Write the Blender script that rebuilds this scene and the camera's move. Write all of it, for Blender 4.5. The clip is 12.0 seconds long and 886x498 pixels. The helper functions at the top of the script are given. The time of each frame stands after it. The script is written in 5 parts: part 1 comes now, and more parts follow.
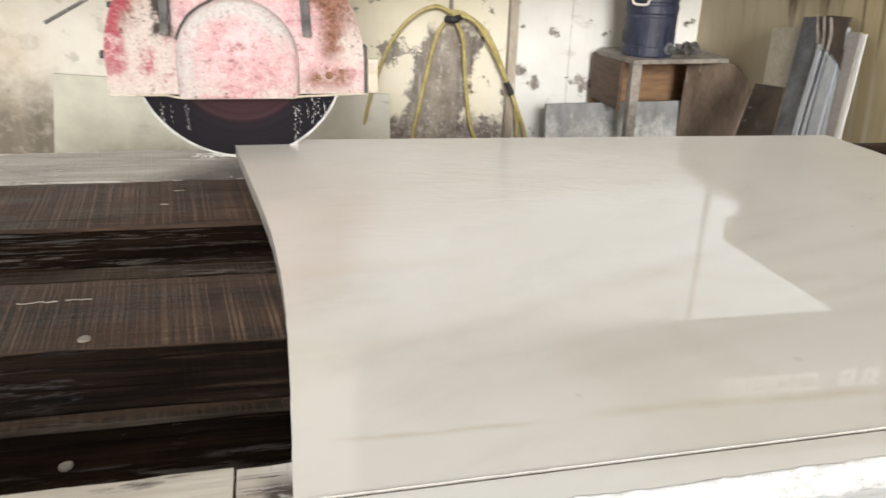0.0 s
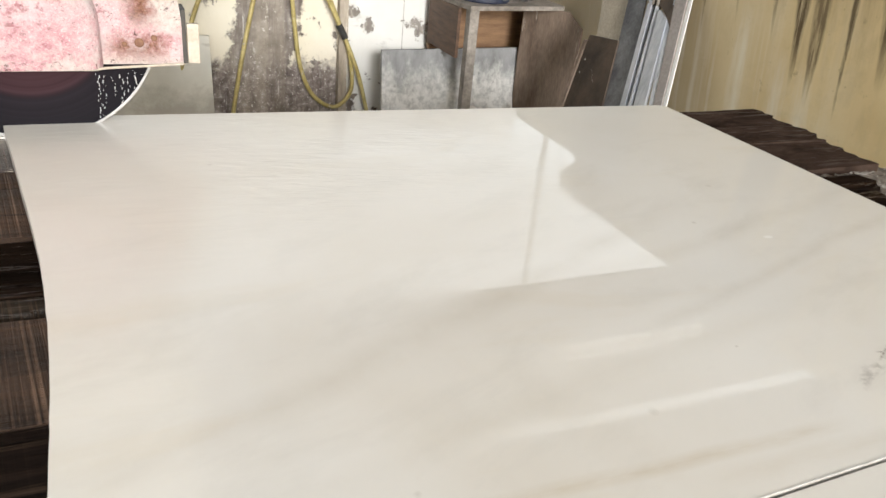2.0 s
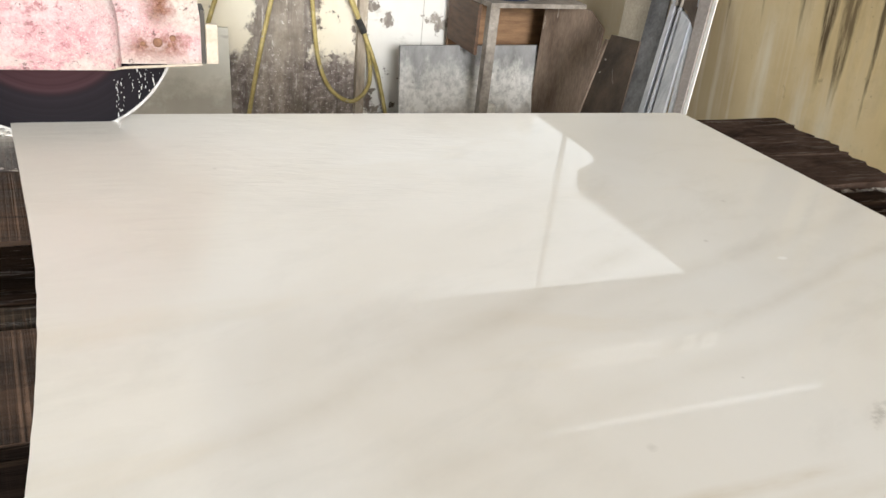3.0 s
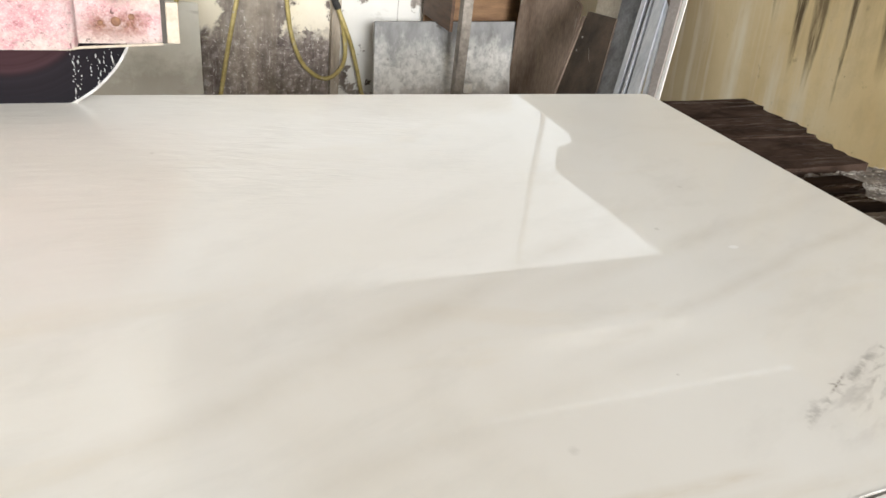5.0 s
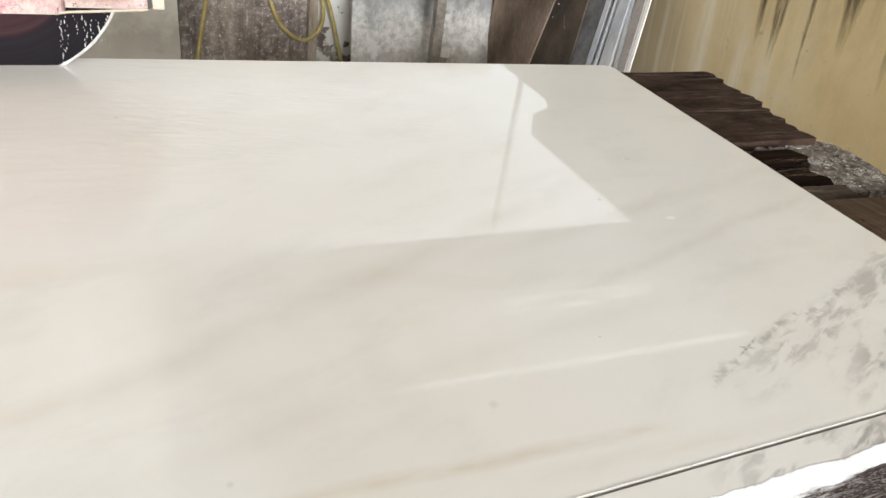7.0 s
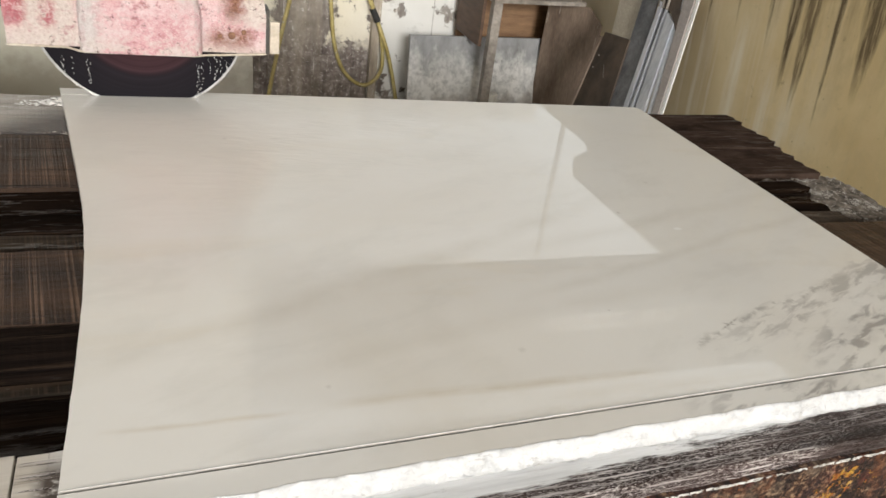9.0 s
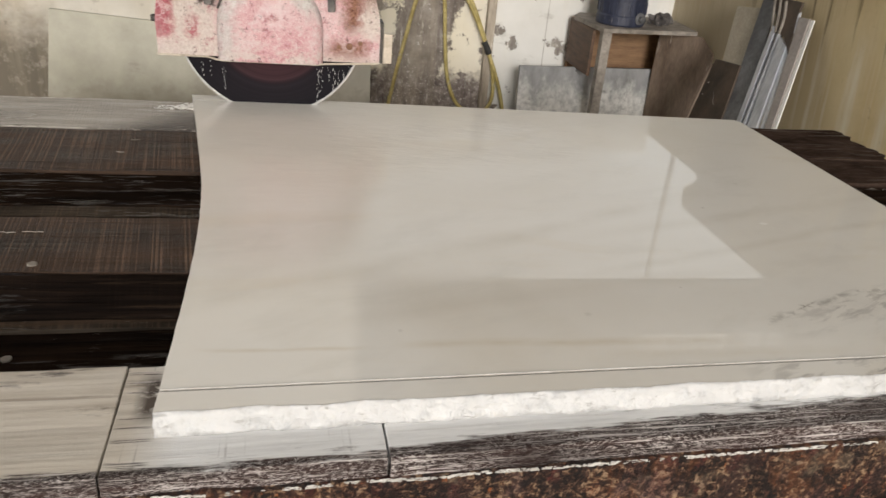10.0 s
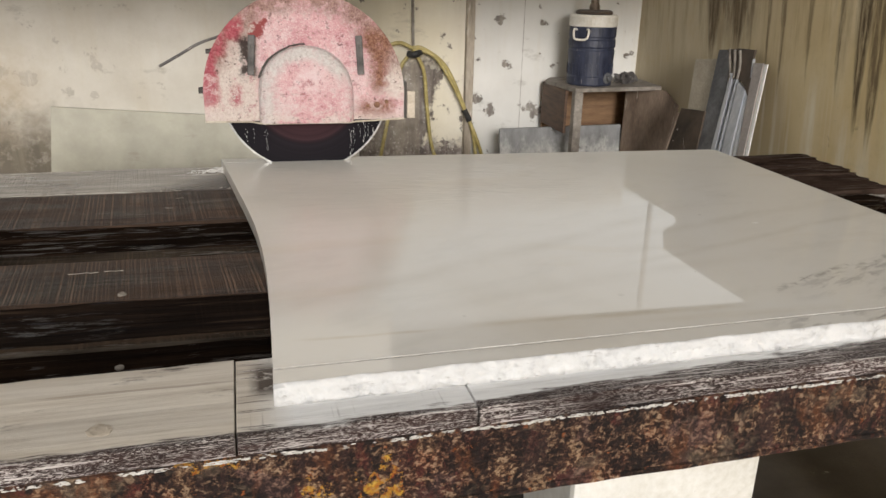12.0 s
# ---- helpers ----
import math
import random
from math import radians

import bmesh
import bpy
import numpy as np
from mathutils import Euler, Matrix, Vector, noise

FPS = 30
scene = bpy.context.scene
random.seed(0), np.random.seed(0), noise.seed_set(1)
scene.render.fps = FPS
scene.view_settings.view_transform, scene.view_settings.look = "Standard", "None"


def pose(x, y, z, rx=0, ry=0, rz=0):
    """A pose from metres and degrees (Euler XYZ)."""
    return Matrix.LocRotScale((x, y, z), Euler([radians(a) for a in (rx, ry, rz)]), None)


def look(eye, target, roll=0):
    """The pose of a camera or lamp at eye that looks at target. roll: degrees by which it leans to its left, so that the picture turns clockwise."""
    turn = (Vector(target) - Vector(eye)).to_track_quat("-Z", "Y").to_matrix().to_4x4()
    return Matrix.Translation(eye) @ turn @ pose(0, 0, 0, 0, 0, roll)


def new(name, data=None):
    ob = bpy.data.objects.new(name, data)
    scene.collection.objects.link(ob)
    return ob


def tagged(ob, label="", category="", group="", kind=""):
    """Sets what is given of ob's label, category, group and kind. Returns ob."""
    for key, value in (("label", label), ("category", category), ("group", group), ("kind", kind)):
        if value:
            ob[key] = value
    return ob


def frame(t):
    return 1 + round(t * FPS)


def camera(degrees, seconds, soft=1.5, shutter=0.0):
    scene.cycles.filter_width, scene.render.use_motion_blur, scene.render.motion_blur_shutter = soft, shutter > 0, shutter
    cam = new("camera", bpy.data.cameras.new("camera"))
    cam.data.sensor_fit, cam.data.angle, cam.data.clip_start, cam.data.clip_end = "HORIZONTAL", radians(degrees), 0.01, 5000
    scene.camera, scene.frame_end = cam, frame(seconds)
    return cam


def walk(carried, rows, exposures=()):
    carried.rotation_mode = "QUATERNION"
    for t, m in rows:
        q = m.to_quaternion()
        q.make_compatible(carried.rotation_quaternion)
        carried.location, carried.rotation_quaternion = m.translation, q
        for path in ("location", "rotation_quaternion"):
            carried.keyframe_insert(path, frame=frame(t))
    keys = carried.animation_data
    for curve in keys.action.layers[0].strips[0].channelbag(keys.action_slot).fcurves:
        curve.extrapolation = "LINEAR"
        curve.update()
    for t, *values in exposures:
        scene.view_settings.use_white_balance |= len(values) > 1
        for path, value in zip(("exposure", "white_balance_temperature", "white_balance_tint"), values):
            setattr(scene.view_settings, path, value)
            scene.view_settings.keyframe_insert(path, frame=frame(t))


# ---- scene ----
cam = camera(60.6, 12.0, soft=1.5, shutter=0.3)
ZT = 0.85          # height of the slab's top above the floor
PATH = [
    (0, (0.151, -1.848, 0.451), (0.511, -0.031, -0.280), 1.72),
    (0.5, (0.132, -1.764, 0.467), (0.740, -0.051, -0.327), 3.13),
    (1, (0.125, -1.722, 0.476), (0.841, -0.073, -0.377), 3.73),
    (1.5, (0.167, -1.687, 0.492), (0.907, -0.060, -0.386), 4.77),
    (2, (0.223, -1.658, 0.514), (0.968, -0.020, -0.367), 5.45),
    (2.5, (0.251, -1.645, 0.525), (0.960, -0.004, -0.380), 5.69),
    (3, (0.258, -1.630, 0.537), (0.955, 0.014, -0.368), 6.32),
    (5, (0.348, -1.617, 0.545), (1.052, -0.032, -0.399), 6.78),
    (5.5, (0.384, -1.631, 0.540), (1.111, -0.067, -0.437), 7.38),
    (6, (0.386, -1.653, 0.556), (1.117, -0.108, -0.462), 8.28),
    (6.5, (0.384, -1.671, 0.577), (1.112, -0.132, -0.445), 8.44),
    (7, (0.382, -1.684, 0.588), (1.113, -0.157, -0.439), 8.50),
    (9, (0.272, -1.952, 0.648), (0.909, -0.313, -0.293), 7.97),
    (9.5, (0.300, -2.027, 0.607), (0.823, -0.316, -0.270), 7.25),
    (10, (0.312, -2.093, 0.581), (0.657, -0.335, -0.281), 5.18),
    (10.5, (0.296, -2.143, 0.560), (0.591, -0.342, -0.221), 3.91),
    (11, (0.252, -2.208, 0.537), (0.547, -0.360, -0.133), 3.39),
    (11.5, (0.211, -2.265, 0.532), (0.559, -0.421, -0.134), 2.38),
    (12, (0.153, -2.275, 0.517), (0.569, -0.442, -0.146), 1.26),
]
walk(cam, [(t, pose(0, 0, ZT) @ look(e, g, r)) for t, e, g, r in PATH],
     exposures=[(0, 0.11, 6330, 9), (1, 0.21, 6250, 9), (3, 0.30, 6250, 9), (7, 0.32, 6150, 9), (9, -0.11, 6350, 9), (9.6, -0.35, 6560, 10.5), (12, -0.43, 6480, 10.5)])

# ---- light: a covered shed, open to the front, under a bright overcast sky ----
world = bpy.data.worlds.new("sky")
scene.world = world
world.use_nodes = True
wn, wl = world.node_tree.nodes, world.node_tree.links
sky = wn.new("ShaderNodeTexSky")
sky.sky_type, sky.sun_disc = "NISHITA", False
sky.sun_elevation, sky.sun_rotation = radians(12), radians(188)
sky.air_density, sky.dust_density, sky.ozone_density = 1.0, 4.0, 1.0
back = wn["Background"]
back.inputs["Strength"].default_value = 0.165
haze = wn.new("ShaderNodeMix")
haze.data_type, haze.blend_type = "RGBA", "MIX"
haze.inputs[0].default_value = 0.75
haze.inputs[7].default_value = (9.0, 8.8, 8.3, 1)
wl.new(sky.outputs[0], haze.inputs[6])
wl.new(haze.outputs[2], back.inputs["Color"])

sun_data = bpy.data.lights.new("sun", "SUN")
sun_data.energy, sun_data.angle, sun_data.color = 3.3, radians(13), (1.0, 0.975, 0.94)
sun = new("sun", sun_data)
sun.matrix_world = look((0.0, -6, 2.25), (0.9, 0.4, 0.85))


# ---- materials ----
def nodes(name):
    m = bpy.data.materials.new(name)
    m.use_nodes = True
    nt = m.node_tree
    return m, nt, nt.nodes["Principled BSDF"]


def coords(nt, scale=(1, 1, 1), rot=(0, 0, 0), space="Object", loc=(0, 0, 0)):
    tc = nt.nodes.new("ShaderNodeTexCoord")
    mp = nt.nodes.new("ShaderNodeMapping")
    mp.inputs["Scale"].default_value, mp.inputs["Rotation"].default_value = scale, rot
    mp.inputs["Location"].default_value = loc
    nt.links.new(tc.outputs[space], mp.inputs["Vector"])
    return mp.outputs[0]


def slanted(nt, degrees, scale):
    """Coordinates turned about z first and then stretched."""
    mp = nt.nodes.new("ShaderNodeMapping")
    mp.inputs["Scale"].default_value = scale
    nt.links.new(coords(nt, (1, 1, 1), (0, 0, radians(degrees))), mp.inputs["Vector"])
    return mp.outputs[0]


def noise_tex(nt, vec, scale, detail=6, rough=0.6, dist=0.0):
    n = nt.nodes.new("ShaderNodeTexNoise")
    n.inputs["Scale"].default_value, n.inputs["Detail"].default_value = scale, detail
    n.inputs["Roughness"].default_value, n.inputs["Distortion"].default_value = rough, dist
    nt.links.new(vec, n.inputs["Vector"])
    return n.outputs["Fac"]


def ramp(nt, fac, stops):
    r = nt.nodes.new("ShaderNodeValToRGB")
    e = r.color_ramp.elements
    while len(e) < len(stops):
        e.new(0.5)
    for el, (p, c) in zip(e, stops):
        el.position = p
        el.color = (*c, 1) if isinstance(c, tuple) else (c, c, c, 1)
    nt.links.new(fac, r.inputs[0])
    return r.outputs[0]


def mixc(nt, fac, a, b, mode="MIX"):
    n = nt.nodes.new("ShaderNodeMix")
    n.data_type, n.blend_type = "RGBA", mode
    for sock, v in ((n.inputs[0], fac), (n.inputs[6], a), (n.inputs[7], b)):
        if isinstance(v, (int, float)):
            sock.default_value = v
        elif isinstance(v, tuple):
            sock.default_value = (*v, 1)
        else:
            nt.links.new(v, sock)
    return n.outputs[2]


def calc(nt, op, a, b=0.0, clamp=False):
    n = nt.nodes.new("ShaderNodeMath")
    n.operation, n.use_clamp = op, clamp
    for sock, v in zip(n.inputs, (a, b)):
        if isinstance(v, (int, float)):
            sock.default_value = v
        else:
            nt.links.new(v, sock)
    return n.outputs[0]


def axis(nt, which, space="Object"):
    tc = nt.nodes.new("ShaderNodeTexCoord")
    s = nt.nodes.new("ShaderNodeSeparateXYZ")
    nt.links.new(tc.outputs[space], s.inputs[0])
    return s.outputs["XYZ".index(which)]


def between(nt, v, a, b, soft):
    """1 where v lies between a and b, with soft borders."""
    lo = calc(nt, "DIVIDE", calc(nt, "SUBTRACT", v, a - soft / 2), soft, True)
    hi = calc(nt, "DIVIDE", calc(nt, "SUBTRACT", b + soft / 2, v), soft, True)
    return calc(nt, "MULTIPLY", lo, hi)


def relief(nt, bsdf, height, strength=0.3, dist=0.01):
    b = nt.nodes.new("ShaderNodeBump")
    b.inputs["Strength"].default_value, b.inputs["Distance"].default_value = strength, dist
    nt.links.new(height, b.inputs["Height"])
    nt.links.new(b.outputs[0], bsdf.inputs["Normal"])


def plain(name, a, b, scale=12, rough=0.6, bump=0.15, metal=0.0, fine=80, spots=None, spot_at=0.62, stretch=(1, 1, 1)):
    """Two tones in soft patches, fine grain, and spots of a third colour."""
    m, nt, bs = nodes(name)
    v = coords(nt, stretch)
    col = ramp(nt, noise_tex(nt, v, scale, 8), [(0.35, a), (0.65, b)])
    g = noise_tex(nt, v, fine, 4)
    col = mixc(nt, 0.35, col, ramp(nt, g, [(0.3, 0.25), (0.7, 0.75)]), "OVERLAY")
    if spots:
        k = ramp(nt, noise_tex(nt, v, scale * 2.3, 10, 0.7), [(spot_at, 0.0), (spot_at + 0.05, 1.0)])
        col = mixc(nt, k, col, spots)
    nt.links.new(col, bs.inputs["Base Color"])
    nt.links.new(ramp(nt, g, [(0.2, max(rough - 0.12, 0.02)), (0.8, min(rough + 0.12, 1.0))]), bs.inputs["Roughness"])
    bs.inputs["Metallic"].default_value = metal
    relief(nt, bs, g, bump, 0.004)
    return m


def marble():
    m, nt, bs = nodes("marble")
    v = coords(nt)
    col = ramp(nt, noise_tex(nt, v, 1.6, 5, 0.55, 0.6), [(0.3, (0.685, 0.645, 0.575)), (0.7, (0.765, 0.745, 0.705))])
    # two long soft veins that run obliquely over the slab
    vx, vy = axis(nt, "X"), axis(nt, "Y")
    # a shade cooler towards the far end
    col = mixc(nt, calc(nt, "MULTIPLY", between(nt, vx, 1.05, 9, 0.5), 0.5), col, (0.755, 0.75, 0.715))
    wander = calc(nt, "MULTIPLY", calc(nt, "SUBTRACT", noise_tex(nt, v, 2.4, 5, 0.5), 0.5), 0.10)
    for x0, y0, slope, xa, xb, wide, deep in ((0.4, -0.975, 0.46, 0.15, 1.05, 0.042, 0.28), (1.0, -0.936, 0.335, 0.85, 1.7, 0.020, 0.22), (1.2, -0.74, 0.30, 0.9, 1.7, 0.03, 0.14), (0.55, -1.10, 0.22, 0.35, 1.1, 0.035, 0.16)):
        off = calc(nt, "SUBTRACT", calc(nt, "ADD", vy, wander), calc(nt, "ADD", calc(nt, "MULTIPLY", vx, slope), y0 - slope * x0))
        band = calc(nt, "SUBTRACT", 1.0, calc(nt, "DIVIDE", calc(nt, "ABSOLUTE", off), wide), True)
        band = calc(nt, "MULTIPLY", calc(nt, "MULTIPLY", band, between(nt, vx, xa, xb, 0.25)), ramp(nt, noise_tex(nt, v, 7, 6), [(0.3, 0.2), (0.6, 1.0)]))
        col = mixc(nt, calc(nt, "MULTIPLY", band, deep), col, (0.47, 0.42, 0.33))
    # faint ochre clouds
    och = ramp(nt, noise_tex(nt, coords(nt, (1, 3.2, 1), (0, 0, 0.3)), 1.8, 5, 0.6, 0.5), [(0.55, 0.0), (0.75, 0.32)])
    col = mixc(nt, och, col, (0.66, 0.57, 0.42))
    # soft mottling of the whole face
    soft = noise_tex(nt, slanted(nt, -22, (1.0, 2.2, 1)), 4.5, 8, 0.62, 0.3)
    col = mixc(nt, ramp(nt, soft, [(0.52, 0.0), (0.72, 0.30)]), col, (0.57, 0.55, 0.50))
    # thin ochre streaks along the front
    for ya, xa, xb, wide, deep in ((-1.217, 0.20, 0.365, 0.007, 0.6), (-1.213, 0.46, 0.92, 0.013, 0.42), (-1.245, 0.75, 1.1, 0.02, 0.2)):
        off = calc(nt, "SUBTRACT", calc(nt, "ADD", vy, calc(nt, "MULTIPLY", wander, 0.35)), ya)
        band = calc(nt, "SUBTRACT", 1.0, calc(nt, "DIVIDE", calc(nt, "ABSOLUTE", off), wide), True)
        band = calc(nt, "MULTIPLY", calc(nt, "MULTIPLY", band, between(nt, vx, xa, xb, 0.08)), ramp(nt, noise_tex(nt, coords(nt, (1, 4, 1), loc=(5, 2, 0)), 9, 6), [(0.35, 0.25), (0.6, 1.0)]))
        col = mixc(nt, calc(nt, "MULTIPLY", band, deep), col, (0.50, 0.41, 0.27))
    # bands of grey flecks that rise towards the far end
    warp = calc(nt, "MULTIPLY", calc(nt, "SUBTRACT", noise_tex(nt, v, 9, 6), 0.5), 0.07)
    rise = calc(nt, "ADD", calc(nt, "SUBTRACT", vy, calc(nt, "MULTIPLY", vx, 0.37)), warp)
    d = calc(nt, "SUBTRACT", -1.535, rise)
    upper = calc(nt, "MULTIPLY", between(nt, rise, -1.600, -1.531, 0.035), between(nt, vx, 1.10, 3, 0.16))
    lower = calc(nt, "MULTIPLY", between(nt, rise, -1.735, -1.628, 0.05), between(nt, vx, 1.24, 3, 0.12))
    front_band = calc(nt, "MULTIPLY", between(nt, vy, -1.40, -1.268, 0.02), between(nt, vx, 0.98, 1.24, 0.14))
    weight = calc(nt, "MAXIMUM", calc(nt, "MAXIMUM", upper, lower), front_band)
    fleck = noise_tex(nt, slanted(nt, -24, (0.55, 1.9, 1)), 27, 4, 0.55, 0.5)
    patch = noise_tex(nt, slanted(nt, -22, (0.8, 2.0, 1)), 7.5, 5, 0.6, 0.3)
    level = calc(nt, "ADD", calc(nt, "MULTIPLY", fleck, 0.62), calc(nt, "MULTIPLY", patch, 0.38))
    smudge = calc(nt, "MULTIPLY", weight, ramp(nt, patch, [(0.42, 0.0), (0.62, 0.30)]))
    col = mixc(nt, smudge, col, (0.45, 0.43, 0.41))
    flare = calc(nt, "MULTIPLY", weight, ramp(nt, level, [(0.475, 0.0), (0.555, 0.56)]))
    col = mixc(nt, flare, col, (0.345, 0.325, 0.305))
    deep = calc(nt, "MULTIPLY", calc(nt, "MAXIMUM", lower, front_band), ramp(nt, level, [(0.52, 0.0), (0.58, 0.42)]))
    col = mixc(nt, deep, col, (0.25, 0.235, 0.225))
    # the fine line of dashes along the streaks' upper border, and a small dark star
    rim = calc(nt, "MULTIPLY", calc(nt, "MULTIPLY", between(nt, d, -0.006, 0.006, 0.008), between(nt, vx, 1.02, 1.45, 0.05)), ramp(nt, noise_tex(nt, v, 32, 4), [(0.48, 0.0), (0.58, 0.45)]))
    col = mixc(nt, rim, col, (0.27, 0.25, 0.225))
    sx, sy = calc(nt, "SUBTRACT", vx, 1.124), calc(nt, "SUBTRACT", vy, -1.115)
    along = calc(nt, "SUBTRACT", sy, calc(nt, "MULTIPLY", sx, 0.55))
    star = calc(nt, "MULTIPLY", between(nt, along, -0.0016, 0.0016, 0.003), between(nt, sx, -0.020, 0.022, 0.016))
    across = calc(nt, "ADD", sy, calc(nt, "MULTIPLY", sx, 0.3))
    star = calc(nt, "MAXIMUM", star, calc(nt, "MULTIPLY", between(nt, across, -0.0013, 0.0013, 0.003), between(nt, sx, -0.009, 0.009, 0.008)))
    col = mixc(nt, calc(nt, "MULTIPLY", calc(nt, "MULTIPLY", star, ramp(nt, noise_tex(nt, v, 90, 4), [(0.38, 0.1), (0.58, 1.0)])), 0.8), col, (0.19, 0.16, 0.13))
    # a pale chip mark
    dx, dy = calc(nt, "SUBTRACT", vx, 1.24), calc(nt, "SUBTRACT", vy, -0.78)
    dd = calc(nt, "ADD", calc(nt, "MULTIPLY", dx, dx), calc(nt, "MULTIPLY", calc(nt, "MULTIPLY", dy, dy), 3.0))
    col = mixc(nt, ramp(nt, calc(nt, "MULTIPLY", dd, 1000.0), [(0.03, 0.6), (0.13, 0.0)]), col, (0.9, 0.9, 0.89))
    # single specks
    for cx, cy, r, deep in ((0.737, -1.134, 0.008, 0.20), (0.441, -1.175, 0.005, 0.22), (0.361, -0.282, 0.005, 0.7), (1.143, -0.70, 0.006, 0.3), (1.30, -0.55, 0.008, 0.2), (0.93, -1.05, 0.003, 0.4)):
        dx, dy = calc(nt, "SUBTRACT", vx, cx), calc(nt, "SUBTRACT", vy, cy)
        dd = calc(nt, "SQRT", calc(nt, "ADD", calc(nt, "MULTIPLY", dx, dx), calc(nt, "MULTIPLY", dy, dy)))
        dd = calc(nt, "ADD", dd, calc(nt, "MULTIPLY", calc(nt, "SUBTRACT", noise_tex(nt, v, 160, 3), 0.5), r))
        col = mixc(nt, calc(nt, "MULTIPLY", calc(nt, "SUBTRACT", 1.0, calc(nt, "DIVIDE", dd, r), True), deep), col, (0.24, 0.21, 0.17))
    # a milky film of slurry water lies on the stone beside the saw
    milk = calc(nt, "MULTIPLY", between(nt, vy, -0.55, 1, 0.6), between(nt, vx, -1, 0.60, 0.4))
    col = mixc(nt, calc(nt, "MULTIPLY", milk, 0.5), col, (0.74, 0.72, 0.67))
    nt.links.new(calc(nt, "SUBTRACT", 0.5, calc(nt, "MULTIPLY", milk, 0.40)), bs.inputs["Specular IOR Level"])
    nt.links.new(col, bs.inputs["Base Color"])
    film = noise_tex(nt, coords(nt, (1, 1.8, 1)), 3.0, 3)
    wetz = calc(nt, "MULTIPLY", between(nt, calc(nt, "ADD", vy, calc(nt, "MULTIPLY", calc(nt, "SUBTRACT", film, 0.5), 0.5)), -1.32, 1, 0.3), between(nt, vx, -1, 0.42, 0.35))
    nt.links.new(calc(nt, "ADD", ramp(nt, film, [(0.3, 0.012), (0.7, 0.036)]), calc(nt, "ADD", calc(nt, "MULTIPLY", wetz, 0.034), calc(nt, "MULTIPLY", calc(nt, "MULTIPLY", between(nt, vy, -0.55, 0.3, 0.35), between(nt, vx, 0.2, 0.95, 0.25)), 0.07))), bs.inputs["Roughness"])
    bs.inputs["IOR"].default_value = 1.5
    # ripples of the water film towards the saw
    rip = calc(nt, "MULTIPLY", noise_tex(nt, coords(nt, (9, 46, 1)), 1.0, 3, 0.6, 0.6), ramp(nt, noise_tex(nt, v, 3.4, 3), [(0.38, 0.0), (0.66, 1.0)]))
    wet = calc(nt, "MULTIPLY", rip, calc(nt, "MULTIPLY", between(nt, vy, -0.85, 0.3, 0.6), between(nt, vx, -0.3, 0.56, 0.4)))
    # finer ripples where the water runs over the far middle of the slab
    rip2 = noise_tex(nt, slanted(nt, 12, (16, 62, 1)), 1.0, 3, 0.55, 0.8)
    rip2 = calc(nt, "MULTIPLY", rip2, ramp(nt, noise_tex(nt, coords(nt, loc=(3, 1, 0)), 4.0, 3), [(0.40, 0.15), (0.62, 1.0)]))
    far_wet = calc(nt, "MULTIPLY", between(nt, vy, -0.55, 0.3, 0.35), between(nt, vx, 0.3, 0.98, 0.22))
    wet = calc(nt, "ADD", wet, calc(nt, "MULTIPLY", calc(nt, "MULTIPLY", rip2, far_wet), 1.0))
    tremble = calc(nt, "MULTIPLY", noise_tex(nt, coords(nt, (1, 1.6, 1)), 1000, 1, 0.5), calc(nt, "MULTIPLY", between(nt, vy, -1.05, 0.3, 0.5), between(nt, vx, -1, 0.46, 0.4)))
    relief(nt, bs, calc(nt, "ADD", wet, calc(nt, "MULTIPLY", tremble, 0.09)), 0.3, 0.004)
    return m


def rough_marble():
    m, nt, bs = nodes("broken_marble")
    v = coords(nt)
    col = ramp(nt, noise_tex(nt, v, 22, 9, 0.7), [(0.32, (0.62, 0.625, 0.63)), (0.44, (0.82, 0.825, 0.83)), (0.66, (0.89, 0.89, 0.89))])
    col = mixc(nt, ramp(nt, noise_tex(nt, coords(nt, (1, 2.5, 2.5), loc=(3, 1, 1)), 30, 8, 0.7), [(0.59, 0.0), (0.67, 0.6)]), col, (0.42, 0.41, 0.395))
    nt.links.new(col, bs.inputs["Base Color"])
    bs.inputs["Roughness"].default_value = 0.4
    relief(nt, bs, noise_tex(nt, v, 70, 8, 0.7), 0.8, 0.014)
    return m


